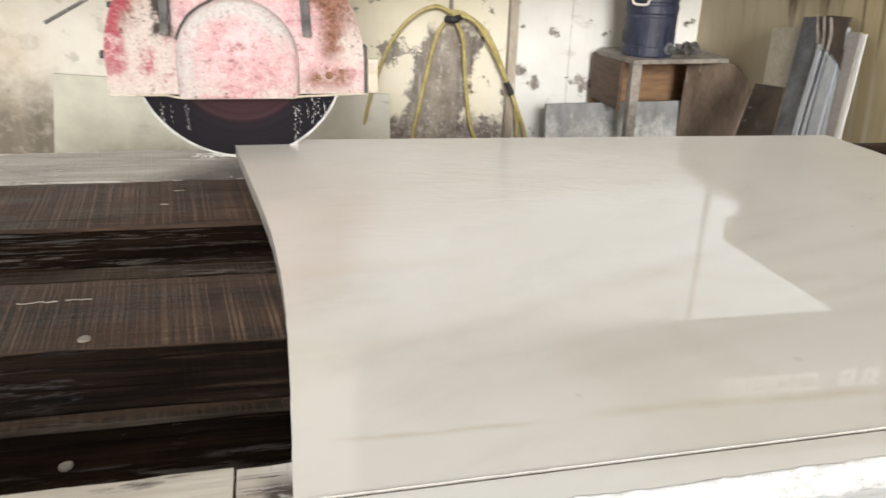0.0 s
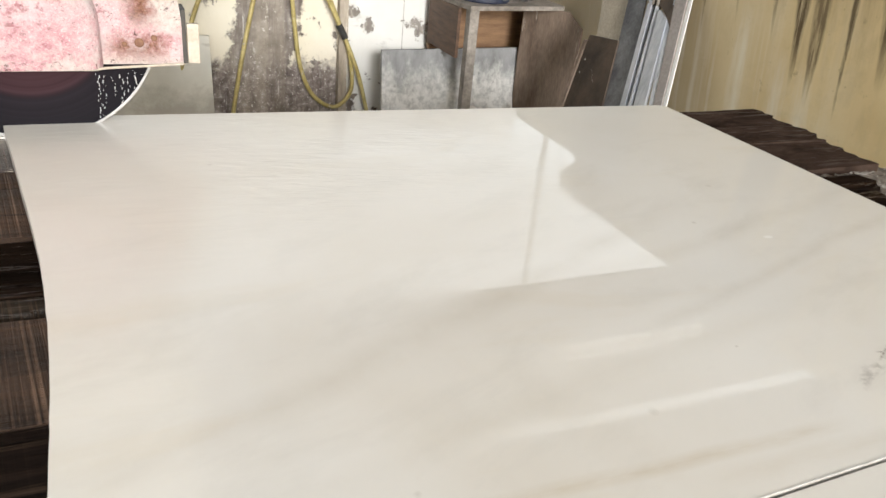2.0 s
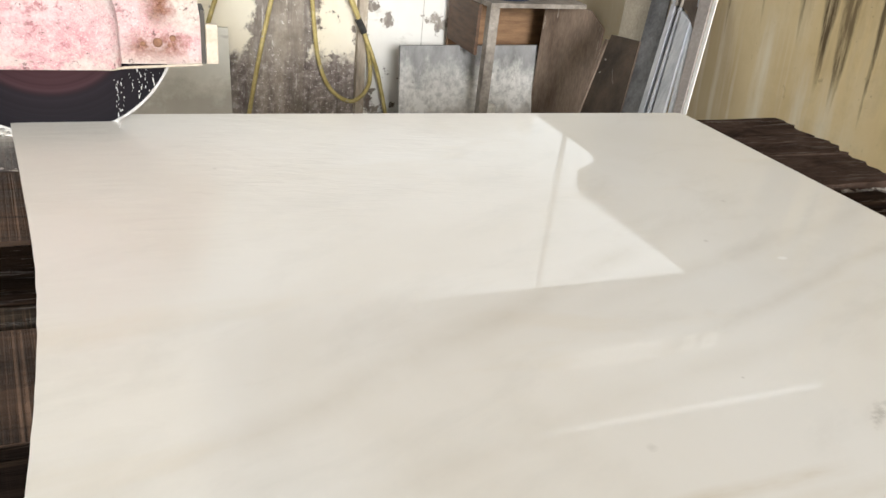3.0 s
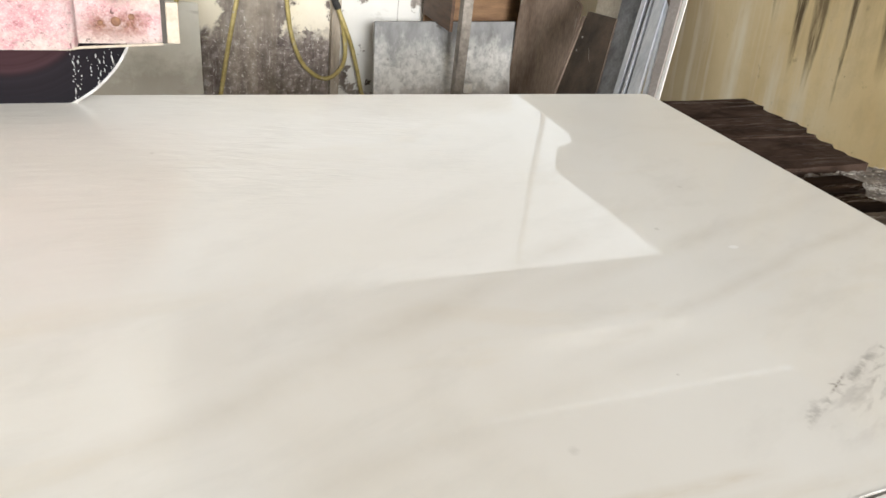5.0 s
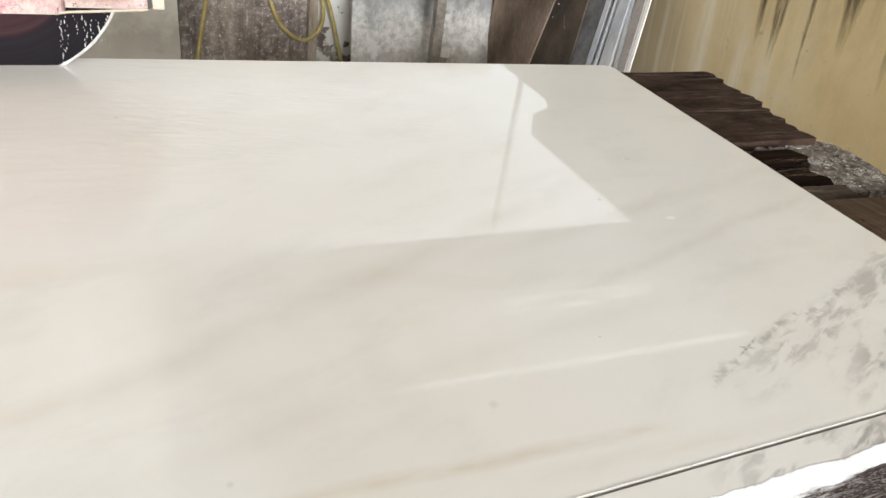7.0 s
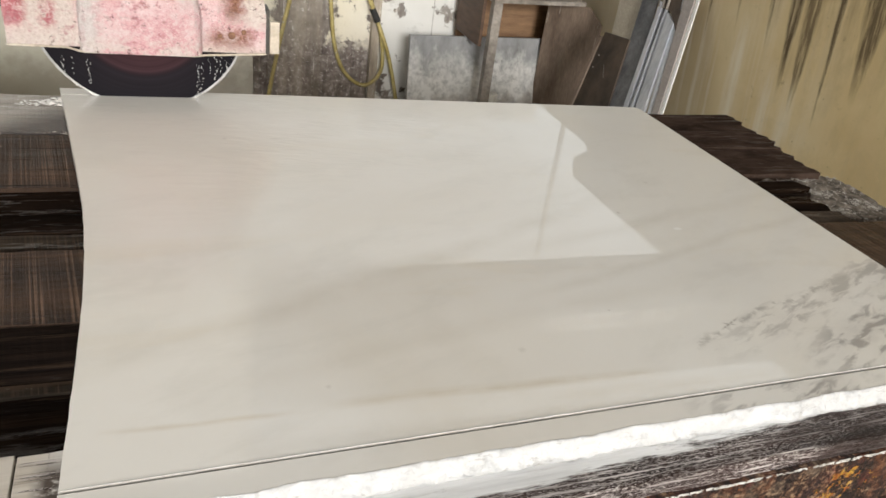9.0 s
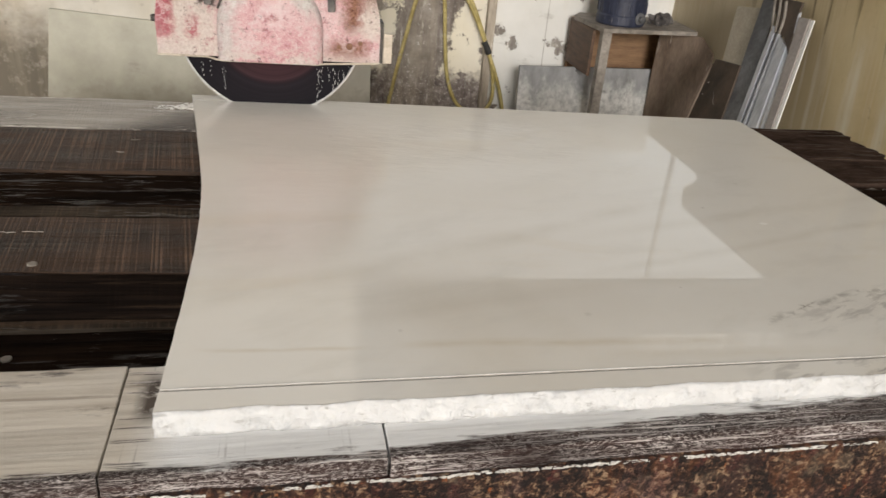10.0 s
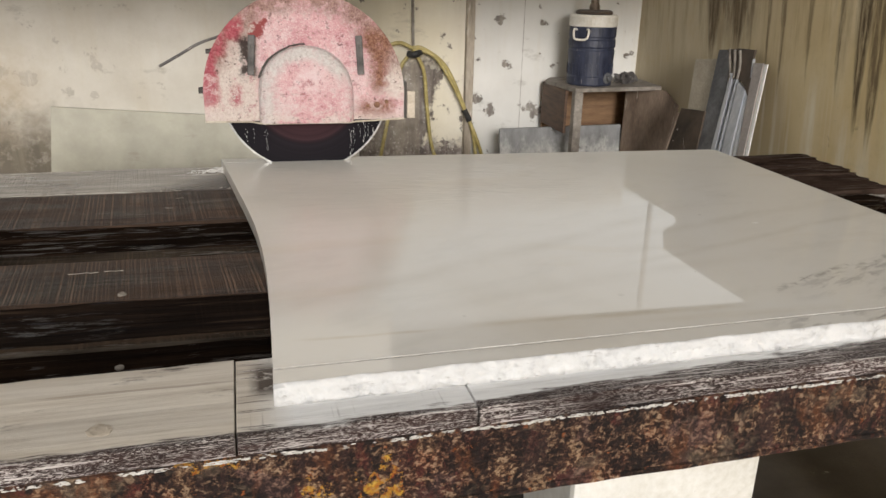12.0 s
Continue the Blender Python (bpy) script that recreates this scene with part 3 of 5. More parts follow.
def yellow_wall():
    m, nt, bs = nodes("yellowed_wall")
    v = coords(nt)
    # the runs slant a little along the wall
    z = axis(nt, "Z")
    y = calc(nt, "SUBTRACT", axis(nt, "Y"), calc(nt, "MULTIPLY", calc(nt, "SUBTRACT", z, ZT), 0.11))
    slant = nt.nodes.new("ShaderNodeCombineXYZ")
    nt.links.new(y, slant.inputs[1])
    nt.links.new(z, slant.inputs[2])

    def run(scale, loc=(0, 0, 0)):
        mp = nt.nodes.new("ShaderNodeMapping")
        mp.inputs["Scale"].default_value, mp.inputs["Location"].default_value = scale, loc
        nt.links.new(slant.outputs[0], mp.inputs["Vector"])
        return mp.outputs[0]

    col = ramp(nt, noise_tex(nt, v, 1.6, 7), [(0.3, (0.50, 0.37, 0.175)), (0.55, (0.62, 0.49, 0.265)), (0.75, (0.66, 0.565, 0.37))])
    # greyer towards the corner
    col = mixc(nt, calc(nt, "MULTIPLY", between(nt, y, 0.9, 4, 1.2), 0.8), col, (0.44, 0.385, 0.28))
    pale = ramp(nt, noise_tex(nt, run((1, 7, 1.1)), 1.0, 7, 0.65, 0.25), [(0.50, 0.0), (0.75, 0.40)])
    col = mixc(nt, calc(nt, "MULTIPLY", pale, between(nt, y, 0.2, 9, 0.3)), col, (0.66, 0.60, 0.47))
    blotch = ramp(nt, noise_tex(nt, coords(nt, (1, 1.2, 1), loc=(0, 3, 6)), 8, 8, 0.68, 0.4), [(0.50, 0.0), (0.66, 0.42)])
    col = mixc(nt, blotch, col, (0.47, 0.375, 0.21))
    mould = ramp(nt, noise_tex(nt, coords(nt, loc=(0, 1, 8)), 46, 5, 0.6), [(0.66, 0.0), (0.70, 0.55)])
    col = mixc(nt, calc(nt, "MULTIPLY", mould, between(nt, y, -9, 0.55, 0.3)), col, (0.20, 0.17, 0.10))
    thin = ramp(nt, noise_tex(nt, run((1, 38, 1.2), (0, 1.3, 0)), 1.0, 5, 0.6), [(0.56, 0.0), (0.68, 0.10)])
    col = mixc(nt, thin, col, (0.42, 0.34, 0.21))
    drip = ramp(nt, noise_tex(nt, run((1, 22, 0.9), (0, 4, 0)), 1.0, 5, 0.6, 0.2), [(0.56, 0.0), (0.72, 0.45)])
    drip = calc(nt, "MULTIPLY", calc(nt, "MULTIPLY", drip, between(nt, z, -1, ZT + 0.05, 0.4)), between(nt, y, 0.35, 9, 0.3))
    col = mixc(nt, drip, col, (0.73, 0.69, 0.58))
    # chalky pale runs: position along the wall, upper end, width
    for cy, cz, w in ((1.04, 0.06, 0.012), (0.95, 0.05, 0.022), (0.84, 0.0, 0.012), (0.70, 0.10, 0.05), (0.48, -0.02, 0.05), (0.36, -0.05, 0.045)):
        off = calc(nt, "ABSOLUTE", calc(nt, "SUBTRACT", calc(nt, "ADD", y, calc(nt, "MULTIPLY", calc(nt, "SUBTRACT", noise_tex(nt, run((1, 20, 4)), 1.0, 6), 0.5), 0.03)), cy))
        band = calc(nt, "MULTIPLY", calc(nt, "SUBTRACT", 1.0, calc(nt, "DIVIDE", off, w), True), 1.6, True)
        band = calc(nt, "MULTIPLY", calc(nt, "MULTIPLY", band, between(nt, z, -2, ZT + cz, 0.16)), ramp(nt, noise_tex(nt, run((1, 30, 3), (0, 5, 2)), 1.0, 7), [(0.36, 0.1), (0.60, 0.6)]))
        col = mixc(nt, band, col, (0.70, 0.66, 0.55))
    # dark water runs: position along the wall, lower end, width, strength
    wob = calc(nt, "MULTIPLY", calc(nt, "SUBTRACT", noise_tex(nt, run((1, 14, 3.0)), 1.0, 6, 0.65), 0.5), 0.05)
    yy = calc(nt, "ADD", y, wob)
    runs = 0.0
    for cy, cz, w, deep in ((1.69, 0.30, 0.035, 0.5), (1.55, 0.14, 0.075, 1.0), (1.32, 0.18, 0.085, 1.0), (1.20, 0.05, 0.012, 0.5), (1.06, 0.12, 0.016, 0.75), (0.95, 0.03, 0.014, 0.7), (0.76, 0.12, 0.016, 0.6), (0.56, 0.10, 0.022, 0.75),
                            (0.43, -0.04, 0.040, 1.0), (0.345, -0.09, 0.035, 0.85), (0.21, -0.10, 0.016, 0.95), (0.06, 0.04, 0.06, 0.9), (-0.12, -0.02, 0.03, 0.6), (-0.35, 0.1, 0.05, 0.6)):
        cut = calc(nt, "DIVIDE", calc(nt, "SUBTRACT", z, ZT + cz - 0.04), 0.5, True)
        wide = calc(nt, "MULTIPLY", calc(nt, "ADD", calc(nt, "MULTIPLY", cut, 1.25), 0.22), w)
        band = calc(nt, "SUBTRACT", 1.0, calc(nt, "DIVIDE", calc(nt, "ABSOLUTE", calc(nt, "SUBTRACT", yy, cy)), wide), True)
        band = calc(nt, "MULTIPLY", calc(nt, "MULTIPLY", band, 2.2, True), calc(nt, "MULTIPLY", calc(nt, "MINIMUM", calc(nt, "MULTIPLY", cut, 3.0), 1.0), deep))
        runs = calc(nt, "MAXIMUM", runs, band)
    runs = calc(nt, "MULTIPLY", runs, ramp(nt, noise_tex(nt, run((1, 60, 5)), 1.0, 9, 0.72), [(0.36, 0.2), (0.54, 1.0)]))
    col = mixc(nt, runs, col, (0.085, 0.056, 0.024))
    soak = calc(nt, "MULTIPLY", between(nt, yy, 1.18, 1.58, 0.12), between(nt, calc(nt, "ADD", z, wob), ZT + 0.30, 9, 0.25))
    soak = calc(nt, "MULTIPLY", soak, ramp(nt, noise_tex(nt, run((1, 26, 4)), 1.0, 8, 0.7), [(0.36, 0.15), (0.56, 0.9)]))
    col = mixc(nt, soak, col, (0.11, 0.075, 0.036))
    film = ramp(nt, noise_tex(nt, run((1, 16, 1.6), (0, 2, 3)), 1.0, 7, 0.65), [(0.48, 0.0), (0.66, 0.5)])
    film = calc(nt, "MULTIPLY", film, between(nt, z, ZT + 0.12, 9, 0.4))
    col = mixc(nt, film, col, (0.24, 0.17, 0.085))
    spots = ramp(nt, noise_tex(nt, coords(nt, loc=(0, 7, 2)), 14, 9, 0.72), [(0.63, 0.0), (0.68, 0.5)])
    col = mixc(nt, spots, col, (0.24, 0.19, 0.11))
    nt.links.new(col, bs.inputs["Base Color"])
    bs.inputs["Roughness"].default_value = 0.75
    relief(nt, bs, noise_tex(nt, v, 30, 6), 0.25, 0.006)
    return m


def worn_pink(name, hub=False):
    """Old pink paint: crusted cream, chipped red, rusty brown on one side."""
    m, nt, bs = nodes(name)
    v = coords(nt)
    x, z = axis(nt, "X"), axis(nt, "Z")
    fine = noise_tex(nt, coords(nt, loc=(3, 1, 0)), 130, 9, 0.78)
    mid = noise_tex(nt, coords(nt, loc=(0, 2, 1)), 30, 10, 0.74)
    big = noise_tex(nt, v, 9, 9, 0.7)
    wob = calc(nt, "MULTIPLY", calc(nt, "SUBTRACT", mid, 0.5), 0.10)
    wx, wz = calc(nt, "ADD", x, wob), calc(nt, "ADD", z, wob)

    def patchy(x0, x1, z0, z1, soft=0.03, lim=(0.44, 0.56), deep=1.0):
        area = calc(nt, "MULTIPLY", between(nt, wx, x0, x1, soft), between(nt, wz, z0, z1, soft))
        return calc(nt, "MULTIPLY", area, ramp(nt, mid, [(lim[0], 0.0), (lim[1], deep)]))

    col = ramp(nt, big, [(0.3, (0.58, 0.265, 0.295)), (0.5, (0.70, 0.42, 0.445)), (0.7, (0.78, 0.60, 0.605))])
    col = mixc(nt, ramp(nt, mid, [(0.50, 0.0), (0.60, 0.7)]), col, (0.78, 0.64, 0.64))
    col = mixc(nt, ramp(nt, fine, [(0.55, 0.0), (0.63, 0.7)]), col, (0.84, 0.77, 0.76))
    col = mixc(nt, ramp(nt, mid, [(0.36, 0.6), (0.42, 0.0)]), col, (0.36, 0.11, 0.125))
    grit = noise_tex(nt, coords(nt, loc=(8, 2, 4)), 300, 5, 0.7)
    col = mixc(nt, ramp(nt, grit, [(0.57, 0.0), (0.62, 0.6)]), col, (0.88, 0.83, 0.82))
    col = mixc(nt, ramp(nt, grit, [(0.38, 0.5), (0.43, 0.0)]), col, (0.40, 0.15, 0.17))
    pock = noise_tex(nt, coords(nt, loc=(5, 3, 2)), 75, 5, 0.6)
    col = mixc(nt, ramp(nt, pock, [(0.34, 0.6), (0.39, 0.0)]), col, (0.34, 0.17, 0.165))
    tone = ramp(nt, fine, [(0.32, (0.42, 0.32, 0.28)), (0.46, (0.66, 0.575, 0.525)), (0.66, (0.78, 0.715, 0.665))])
    if hub:
        # a whitish ring, left and above, that fades into the pink middle
        up = calc(nt, "MAXIMUM", z, 0.0)
        r = calc(nt, "SQRT", calc(nt, "ADD", calc(nt, "MULTIPLY", x, x), calc(nt, "MULTIPLY", up, up)))
        ring = calc(nt, "DIVIDE", calc(nt, "SUBTRACT", calc(nt, "ADD", r, calc(nt, "MULTIPLY", wob, 0.35)), 0.076), 0.026, True)
        fade = calc(nt, "ADD", between(nt, x, -1, 0.06, 0.08), between(nt, z, 0.03, 1, 0.05), True)
        ring = calc(nt, "MULTIPLY", calc(nt, "MULTIPLY", ring, fade), ramp(nt, mid, [(0.36, 0.55), (0.52, 0.95)]))
        col = mixc(nt, ring, col, ramp(nt, fine, [(0.36, (0.50, 0.45, 0.43)), (0.55, (0.70, 0.67, 0.65))]))
        # a paler patch in the middle
        col = mixc(nt, patchy(-0.035, 0.045, 0.0, 0.065, soft=0.04, lim=(0.36, 0.52), deep=0.8), col, (0.82, 0.69, 0.70))
        low = calc(nt, "MULTIPLY", between(nt, wz, -0.2, -0.055, 0.03), ramp(nt, mid, [(0.46, 0.0), (0.56, 0.8)]))
        col = mixc(nt, low, col, tone)
    else:
        for area in ((-0.262, -0.135, -0.06, 0.20), (-0.30, -0.12, -0.2, -0.05), (0.232, 0.30, -0.02, 0.105), (0.10, 0.30, -0.2, -0.070)):
            col = mixc(nt, patchy(*area, lim=(0.33, 0.43), deep=0.95), col, tone)
        # greyed and brown along the upper rim
        r = calc(nt, "SQRT", calc(nt, "ADD", calc(nt, "MULTIPLY", x, x), calc(nt, "MULTIPLY", z, z)))
        rim = calc(nt, "MULTIPLY", between(nt, calc(nt, "ADD", r, wob), 0.225, 1, 0.05), ramp(nt, mid, [(0.38, 0.35), (0.52, 0.95)]))
        rim = calc(nt, "MULTIPLY", rim, between(nt, z, 0.06, 1, 0.06))
        col = mixc(nt, rim, col, ramp(nt, fine, [(0.4, (0.20, 0.10, 0.085)), (0.6, (0.44, 0.29, 0.25))]))
        # bright red where the crust has broken off
        for area in ((-0.285, -0.240, -0.04, 0.155), (-0.210, -0.165, 0.14, 0.20), (-0.208, -0.180, -0.04, 0.012), (-0.24, -0.215, 0.10, 0.16)):
            col = mixc(nt, patchy(*area, soft=0.02, lim=(0.40, 0.48), deep=0.95), col, ramp(nt, fine, [(0.4, (0.33, 0.045, 0.07)), (0.6, (0.52, 0.135, 0.165))]))
        col = mixc(nt, patchy(-0.142, -0.112, 0.148, 0.188, 0.008, (0.2, 0.3)), col, (0.30, 0.07, 0.07))
        # rust
        for area in ((0.188, 0.232, -0.005, 0.135), (0.15, 0.25, -0.07, -0.035), (0.16, 0.25, 0.11, 0.17)):
            col = mixc(nt, patchy(*area, soft=0.035, lim=(0.30, 0.44), deep=1.0), col, ramp(nt, fine, [(0.4, (0.15, 0.058, 0.034)), (0.6, (0.36, 0.19, 0.13))]))
        # black grime beside the handle
        for area in ((-0.178, -0.140, 0.035, 0.155),):
            col = mixc(nt, patchy(*area, soft=0.02, lim=(0.38, 0.46), deep=0.95), col, (0.035, 0.022, 0.02))
    col = mixc(nt, patchy(-0.32, 0.32, -0.2, 0.02, soft=0.05, lim=(0.48, 0.58), deep=0.35), col, (0.68, 0.56, 0.55))
    grime = noise_tex(nt, coords(nt, loc=(1, 4, 2)), 60, 10, 0.76)
    more = calc(nt, "MULTIPLY", between(nt, z, -0.2, -0.075, 0.02), 0.05)
    col = mixc(nt, ramp(nt, calc(nt, "ADD", grime, more), [(0.60, 0.0), (0.64, 0.85)]), col, (0.10, 0.05, 0.042))
    nt.links.new(col, bs.inputs["Base Color"])
    bs.inputs["Roughness"].default_value = 0.6
    bs.inputs["Specular IOR Level"].default_value = 0.3
    relief(nt, bs, calc(nt, "ADD", calc(nt, "ADD", mid, fine), pock), 0.9, 0.007)
    return m


def splashed_sheet():
    """Grey stone sheet, its lower half whitened by dried splashes."""
    m, nt, bs = nodes("grey_sheet")
    v = coords(nt)
    col = ramp(nt, noise_tex(nt, coords(nt, (1.5, 1, 0.6)), 6, 9, 0.68), [(0.32, (0.15, 0.15, 0.15)), (0.66, (0.31, 0.315, 0.32))])
    z = axis(nt, "Z")
    edge = calc(nt, "ADD", z, calc(nt, "MULTIPLY", calc(nt, "SUBTRACT", noise_tex(nt, coords(nt, (1, 1, 0.5)), 9, 9, 0.7), 0.5), 0.45))
    white = calc(nt, "MULTIPLY", between(nt, edge, -1, ZT - 0.46, 0.14), ramp(nt, noise_tex(nt, v, 30, 8, 0.7), [(0.36, 0.35), (0.56, 0.95)]))
    col = mixc(nt, white, col, (0.66, 0.655, 0.63))
    brown = calc(nt, "MULTIPLY", between(nt, edge, -1, ZT - 0.66, 0.05), 0.5)
    col = mixc(nt, brown, col, (0.27, 0.235, 0.20))
    spots = ramp(nt, noise_tex(nt, coords(nt, loc=(2, 2, 1)), 22, 9, 0.72), [(0.63, 0.0), (0.67, 0.7)])
    col = mixc(nt, spots, col, (0.12, 0.11, 0.10))
    nt.links.new(col, bs.inputs["Base Color"])
    bs.inputs["Roughness"].default_value = 0.6
    relief(nt, bs, noise_tex(nt, v, 80, 5), 0.2, 0.004)
    return m


def pale_sheet():
    """Thin pale stone, darker and greyer towards one end, browner along the foot."""
    m, nt, bs = nodes("pale_stone_sheet")
    v = coords(nt)
    x, z = axis(nt, "X"), axis(nt, "Z")
    col = ramp(nt, noise_tex(nt, coords(nt, (1, 1, 0.7)), 3.0, 8, 0.6), [(0.34, (0.46, 0.45, 0.385)), (0.66, (0.61, 0.595, 0.53))])
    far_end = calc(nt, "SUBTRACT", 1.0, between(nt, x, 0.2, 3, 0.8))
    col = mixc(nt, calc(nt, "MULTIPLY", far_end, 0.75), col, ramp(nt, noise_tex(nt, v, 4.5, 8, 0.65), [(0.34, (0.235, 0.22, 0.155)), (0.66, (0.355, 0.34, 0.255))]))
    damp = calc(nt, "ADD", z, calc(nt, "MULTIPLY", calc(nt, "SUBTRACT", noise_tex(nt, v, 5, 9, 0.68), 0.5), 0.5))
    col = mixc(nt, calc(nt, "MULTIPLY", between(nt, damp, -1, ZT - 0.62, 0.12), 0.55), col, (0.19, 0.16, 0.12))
    smear = ramp(nt, noise_tex(nt, coords(nt, (1.3, 1, 3.2), loc=(3, 0, 1)), 3.4, 8, 0.65), [(0.60, 0.0), (0.68, 0.45)])
    col = mixc(nt, smear, col, (0.24, 0.21, 0.165))
    nt.links.new(col, bs.inputs["Base Color"])
    bs.inputs["Roughness"].default_value = 0.5
    relief(nt, bs, noise_tex(nt, v, 60, 5), 0.1, 0.004)
    return m


def blade_steel():
    m, nt, bs = nodes("spinning_blade")
    x, z = axis(nt, "X"), axis(nt, "Z")
    r = calc(nt, "SQRT", calc(nt, "ADD", calc(nt, "MULTIPLY", x, x), calc(nt, "MULTIPLY", z, z)))
    col = ramp(nt, calc(nt, "MULTIPLY", r, 4.0), [(0.0, (0.06, 0.026, 0.03)), (0.60, (0.036, 0.018, 0.022)), (0.66, (0.013, 0.0105, 0.014)), (1.0, (0.008, 0.0075, 0.010))])
    ring = nt.nodes.new("ShaderNodeTexNoise")
    ring.noise_dimensions = "1D"
    ring.inputs["Scale"].default_value = 90
    nt.links.new(r, ring.inputs["W"])
    col = mixc(nt, 0.3, col, ring.outputs["Fac"], "OVERLAY")
    nt.links.new(col, bs.inputs["Base Color"])
    bs.inputs["Roughness"].default_value = 0.5
    bs.inputs["Specular IOR Level"].default_value = 0.06
    return m


def clear_water():
    m, nt, bs = nodes("water")
    bs.inputs["Base Color"].default_value = (0.95, 0.95, 0.95, 1)
    bs.inputs["Roughness"].default_value = 0.15
    bs.inputs["Transmission Weight"].default_value = 0.55
    bs.inputs["IOR"].default_value = 1.33
    return m


MARBLE, BROKEN = marble(), rough_marble()
WOOD = wet_wood("scored_wet_wood", (0.034, 0.021, 0.0145), (0.082, 0.050, 0.034), gloss=0.16)
WOOD_DARK = wet_wood("black_wet_wood", (0.006, 0.0046, 0.004), (0.028, 0.017, 0.0115), score=0.01, rough=(0.2, 0.45), gloss=0.7, streaks=0.35)
WOOD_CHAMFER = wet_wood("split_wet_timber", (0.005, 0.0045, 0.0045), (0.024, 0.016, 0.012), score=0.02, rough=(0.15, 0.35), gloss=1.0, streaks=0.6)
WOOD_WET = wet_wood("flooded_wood", (0.06, 0.05, 0.048), (0.13, 0.11, 0.105), slurry=1.25, rough=(0.12, 0.3), score=0.8, gloss=0.4)
WOOD_GREY = wet_wood("greyed_wet_wood", (0.024, 0.019, 0.0145), (0.11, 0.09, 0.071), score=0.3, rough=(0.2, 0.5), gloss=0.6, streaks=1.0)
WOOD_PALE = wet_wood("slurry_covered_wood", (0.012, 0.007, 0.007), (0.052, 0.027, 0.023), slurry=1.0, rough=(0.35, 0.65), front=True, gloss=0.2, score=0.12)
WOOD_DRY = wet_wood("weathered_dark_wood", (0.022, 0.015, 0.012), (0.055, 0.037, 0.029), score=0.05, rough=(0.5, 0.8), gloss=0.3, streaks=0.05, mottled=True)
RUST, PLASTER, YELLOW, PINK, BLADE, WATER = rusty_steel(), plaster_wall(), yellow_wall(), worn_pink("worn_pink_paint"), blade_steel(), clear_water()
PINK_HUB = worn_pink("worn_pink_hub", True)
RIM = plain("blade_rim", (0.40, 0.40, 0.40), (0.50, 0.50, 0.50), 60, 0.3, 0.1, 0.3)
SAWN = plain("sawn_wet_stone", (0.34, 0.32, 0.29), (0.47, 0.45, 0.42), 12, 0.4, 0.2, fine=120)
SLURRY = plain("dried_slurry", (0.58, 0.56, 0.53), (0.78, 0.77, 0.75), 30, 0.6, 0.5)
CONCRETE = plain("floor_concrete", (0.048, 0.040, 0.033), (0.12, 0.10, 0.085), 3, 0.5, 0.3, spots=(0.33, 0.30, 0.27), spot_at=0.64)
WHITEWASH = plain("whitewashed_pier", (0.62, 0.60, 0.55), (0.78, 0.77, 0.73), 6, 0.7, 0.3, spots=(0.35, 0.30, 0.24), spot_at=0.68)
GREY_STEEL = plain("dull_steel", (0.09, 0.092, 0.098), (0.19, 0.195, 0.205), 10, 0.4, 0.1, 0.4)
ALU = plain("aluminium", (0.40, 0.43, 0.48), (0.58, 0.60, 0.64), 14, 0.38, 0.05, 0.5, stretch=(1, 1, 0.1))
WHITE_EDGE = plain("white_board", (0.74, 0.73, 0.70), (0.82, 0.81, 0.79), 8, 0.5, 0.05)
ZINC = splashed_sheet()
BOARD = plain("dusty_chipboard", (0.10, 0.068, 0.047), (0.25, 0.19, 0.145), 5, 0.75, 0.2, spots=(0.36, 0.31, 0.26), spot_at=0.62, stretch=(1.4, 1.4, 0.35))
PLY = plain("plywood", (0.135, 0.070, 0.032), (0.22, 0.125, 0.060), 7, 0.6, 0.15, stretch=(1, 1, 6))
PLY_DARK = plain("dark_plywood", (0.060, 0.031, 0.017), (0.115, 0.062, 0.034), 7, 0.6, 0.15, stretch=(1, 1, 6))
BROWN = plain("dark_brown_board", (0.026, 0.018, 0.012), (0.075, 0.052, 0.035), 8, 0.7, 0.3, spots=(0.32, 0.27, 0.21), spot_at=0.69)
DUSTY = plain("dusty_white_board", (0.15, 0.13, 0.11), (0.31, 0.28, 0.245), 12, 0.7, 0.2)
PANEL = plain("grey_panel", (0.24, 0.215, 0.20), (0.33, 0.30, 0.28), 6, 0.6, 0.1)
RUBBLE = plain("slurry_rubble", (0.04, 0.032, 0.026), (0.20, 0.17, 0.14), 34, 0.8, 0.6, fine=140, spots=(0.36, 0.33, 0.30), spot_at=0.56)
CRUMBS = plain("pale_crumbs", (0.30, 0.28, 0.25), (0.54, 0.52, 0.48), 30, 0.8, 0.3)
CRUST = plain("grey_white_crust", (0.42, 0.40, 0.37), (0.66, 0.64, 0.61), 60, 0.8, 0.3)
CARD = plain("grey_card", (0.33, 0.29, 0.225), (0.43, 0.385, 0.31), 6, 0.8, 0.1)
BLUE = plain("dusty_blue_plastic", (0.013, 0.017, 0.036), (0.036, 0.043, 0.074), 18, 0.5, 0.3, spots=(0.20, 0.19, 0.19), spot_at=0.62, stretch=(2, 2, 0.5))
LID = plain("dirty_white_plastic", (0.62, 0.58, 0.50), (0.75, 0.72, 0.66), 12, 0.45, 0.1)
CARRIAGE = plain("cream_white_paint", (0.69, 0.65, 0.57), (0.77, 0.74, 0.67), 5, 0.5, 0.1)
RUSTED = plain("rusted_bolt", (0.13, 0.06, 0.035), (0.28, 0.15, 0.09), 60, 0.7, 0.4)
TARNISH = plain("tarnished_metal", (0.10, 0.075, 0.055), (0.24, 0.19, 0.15), 20, 0.4, 0.1, 0.5)
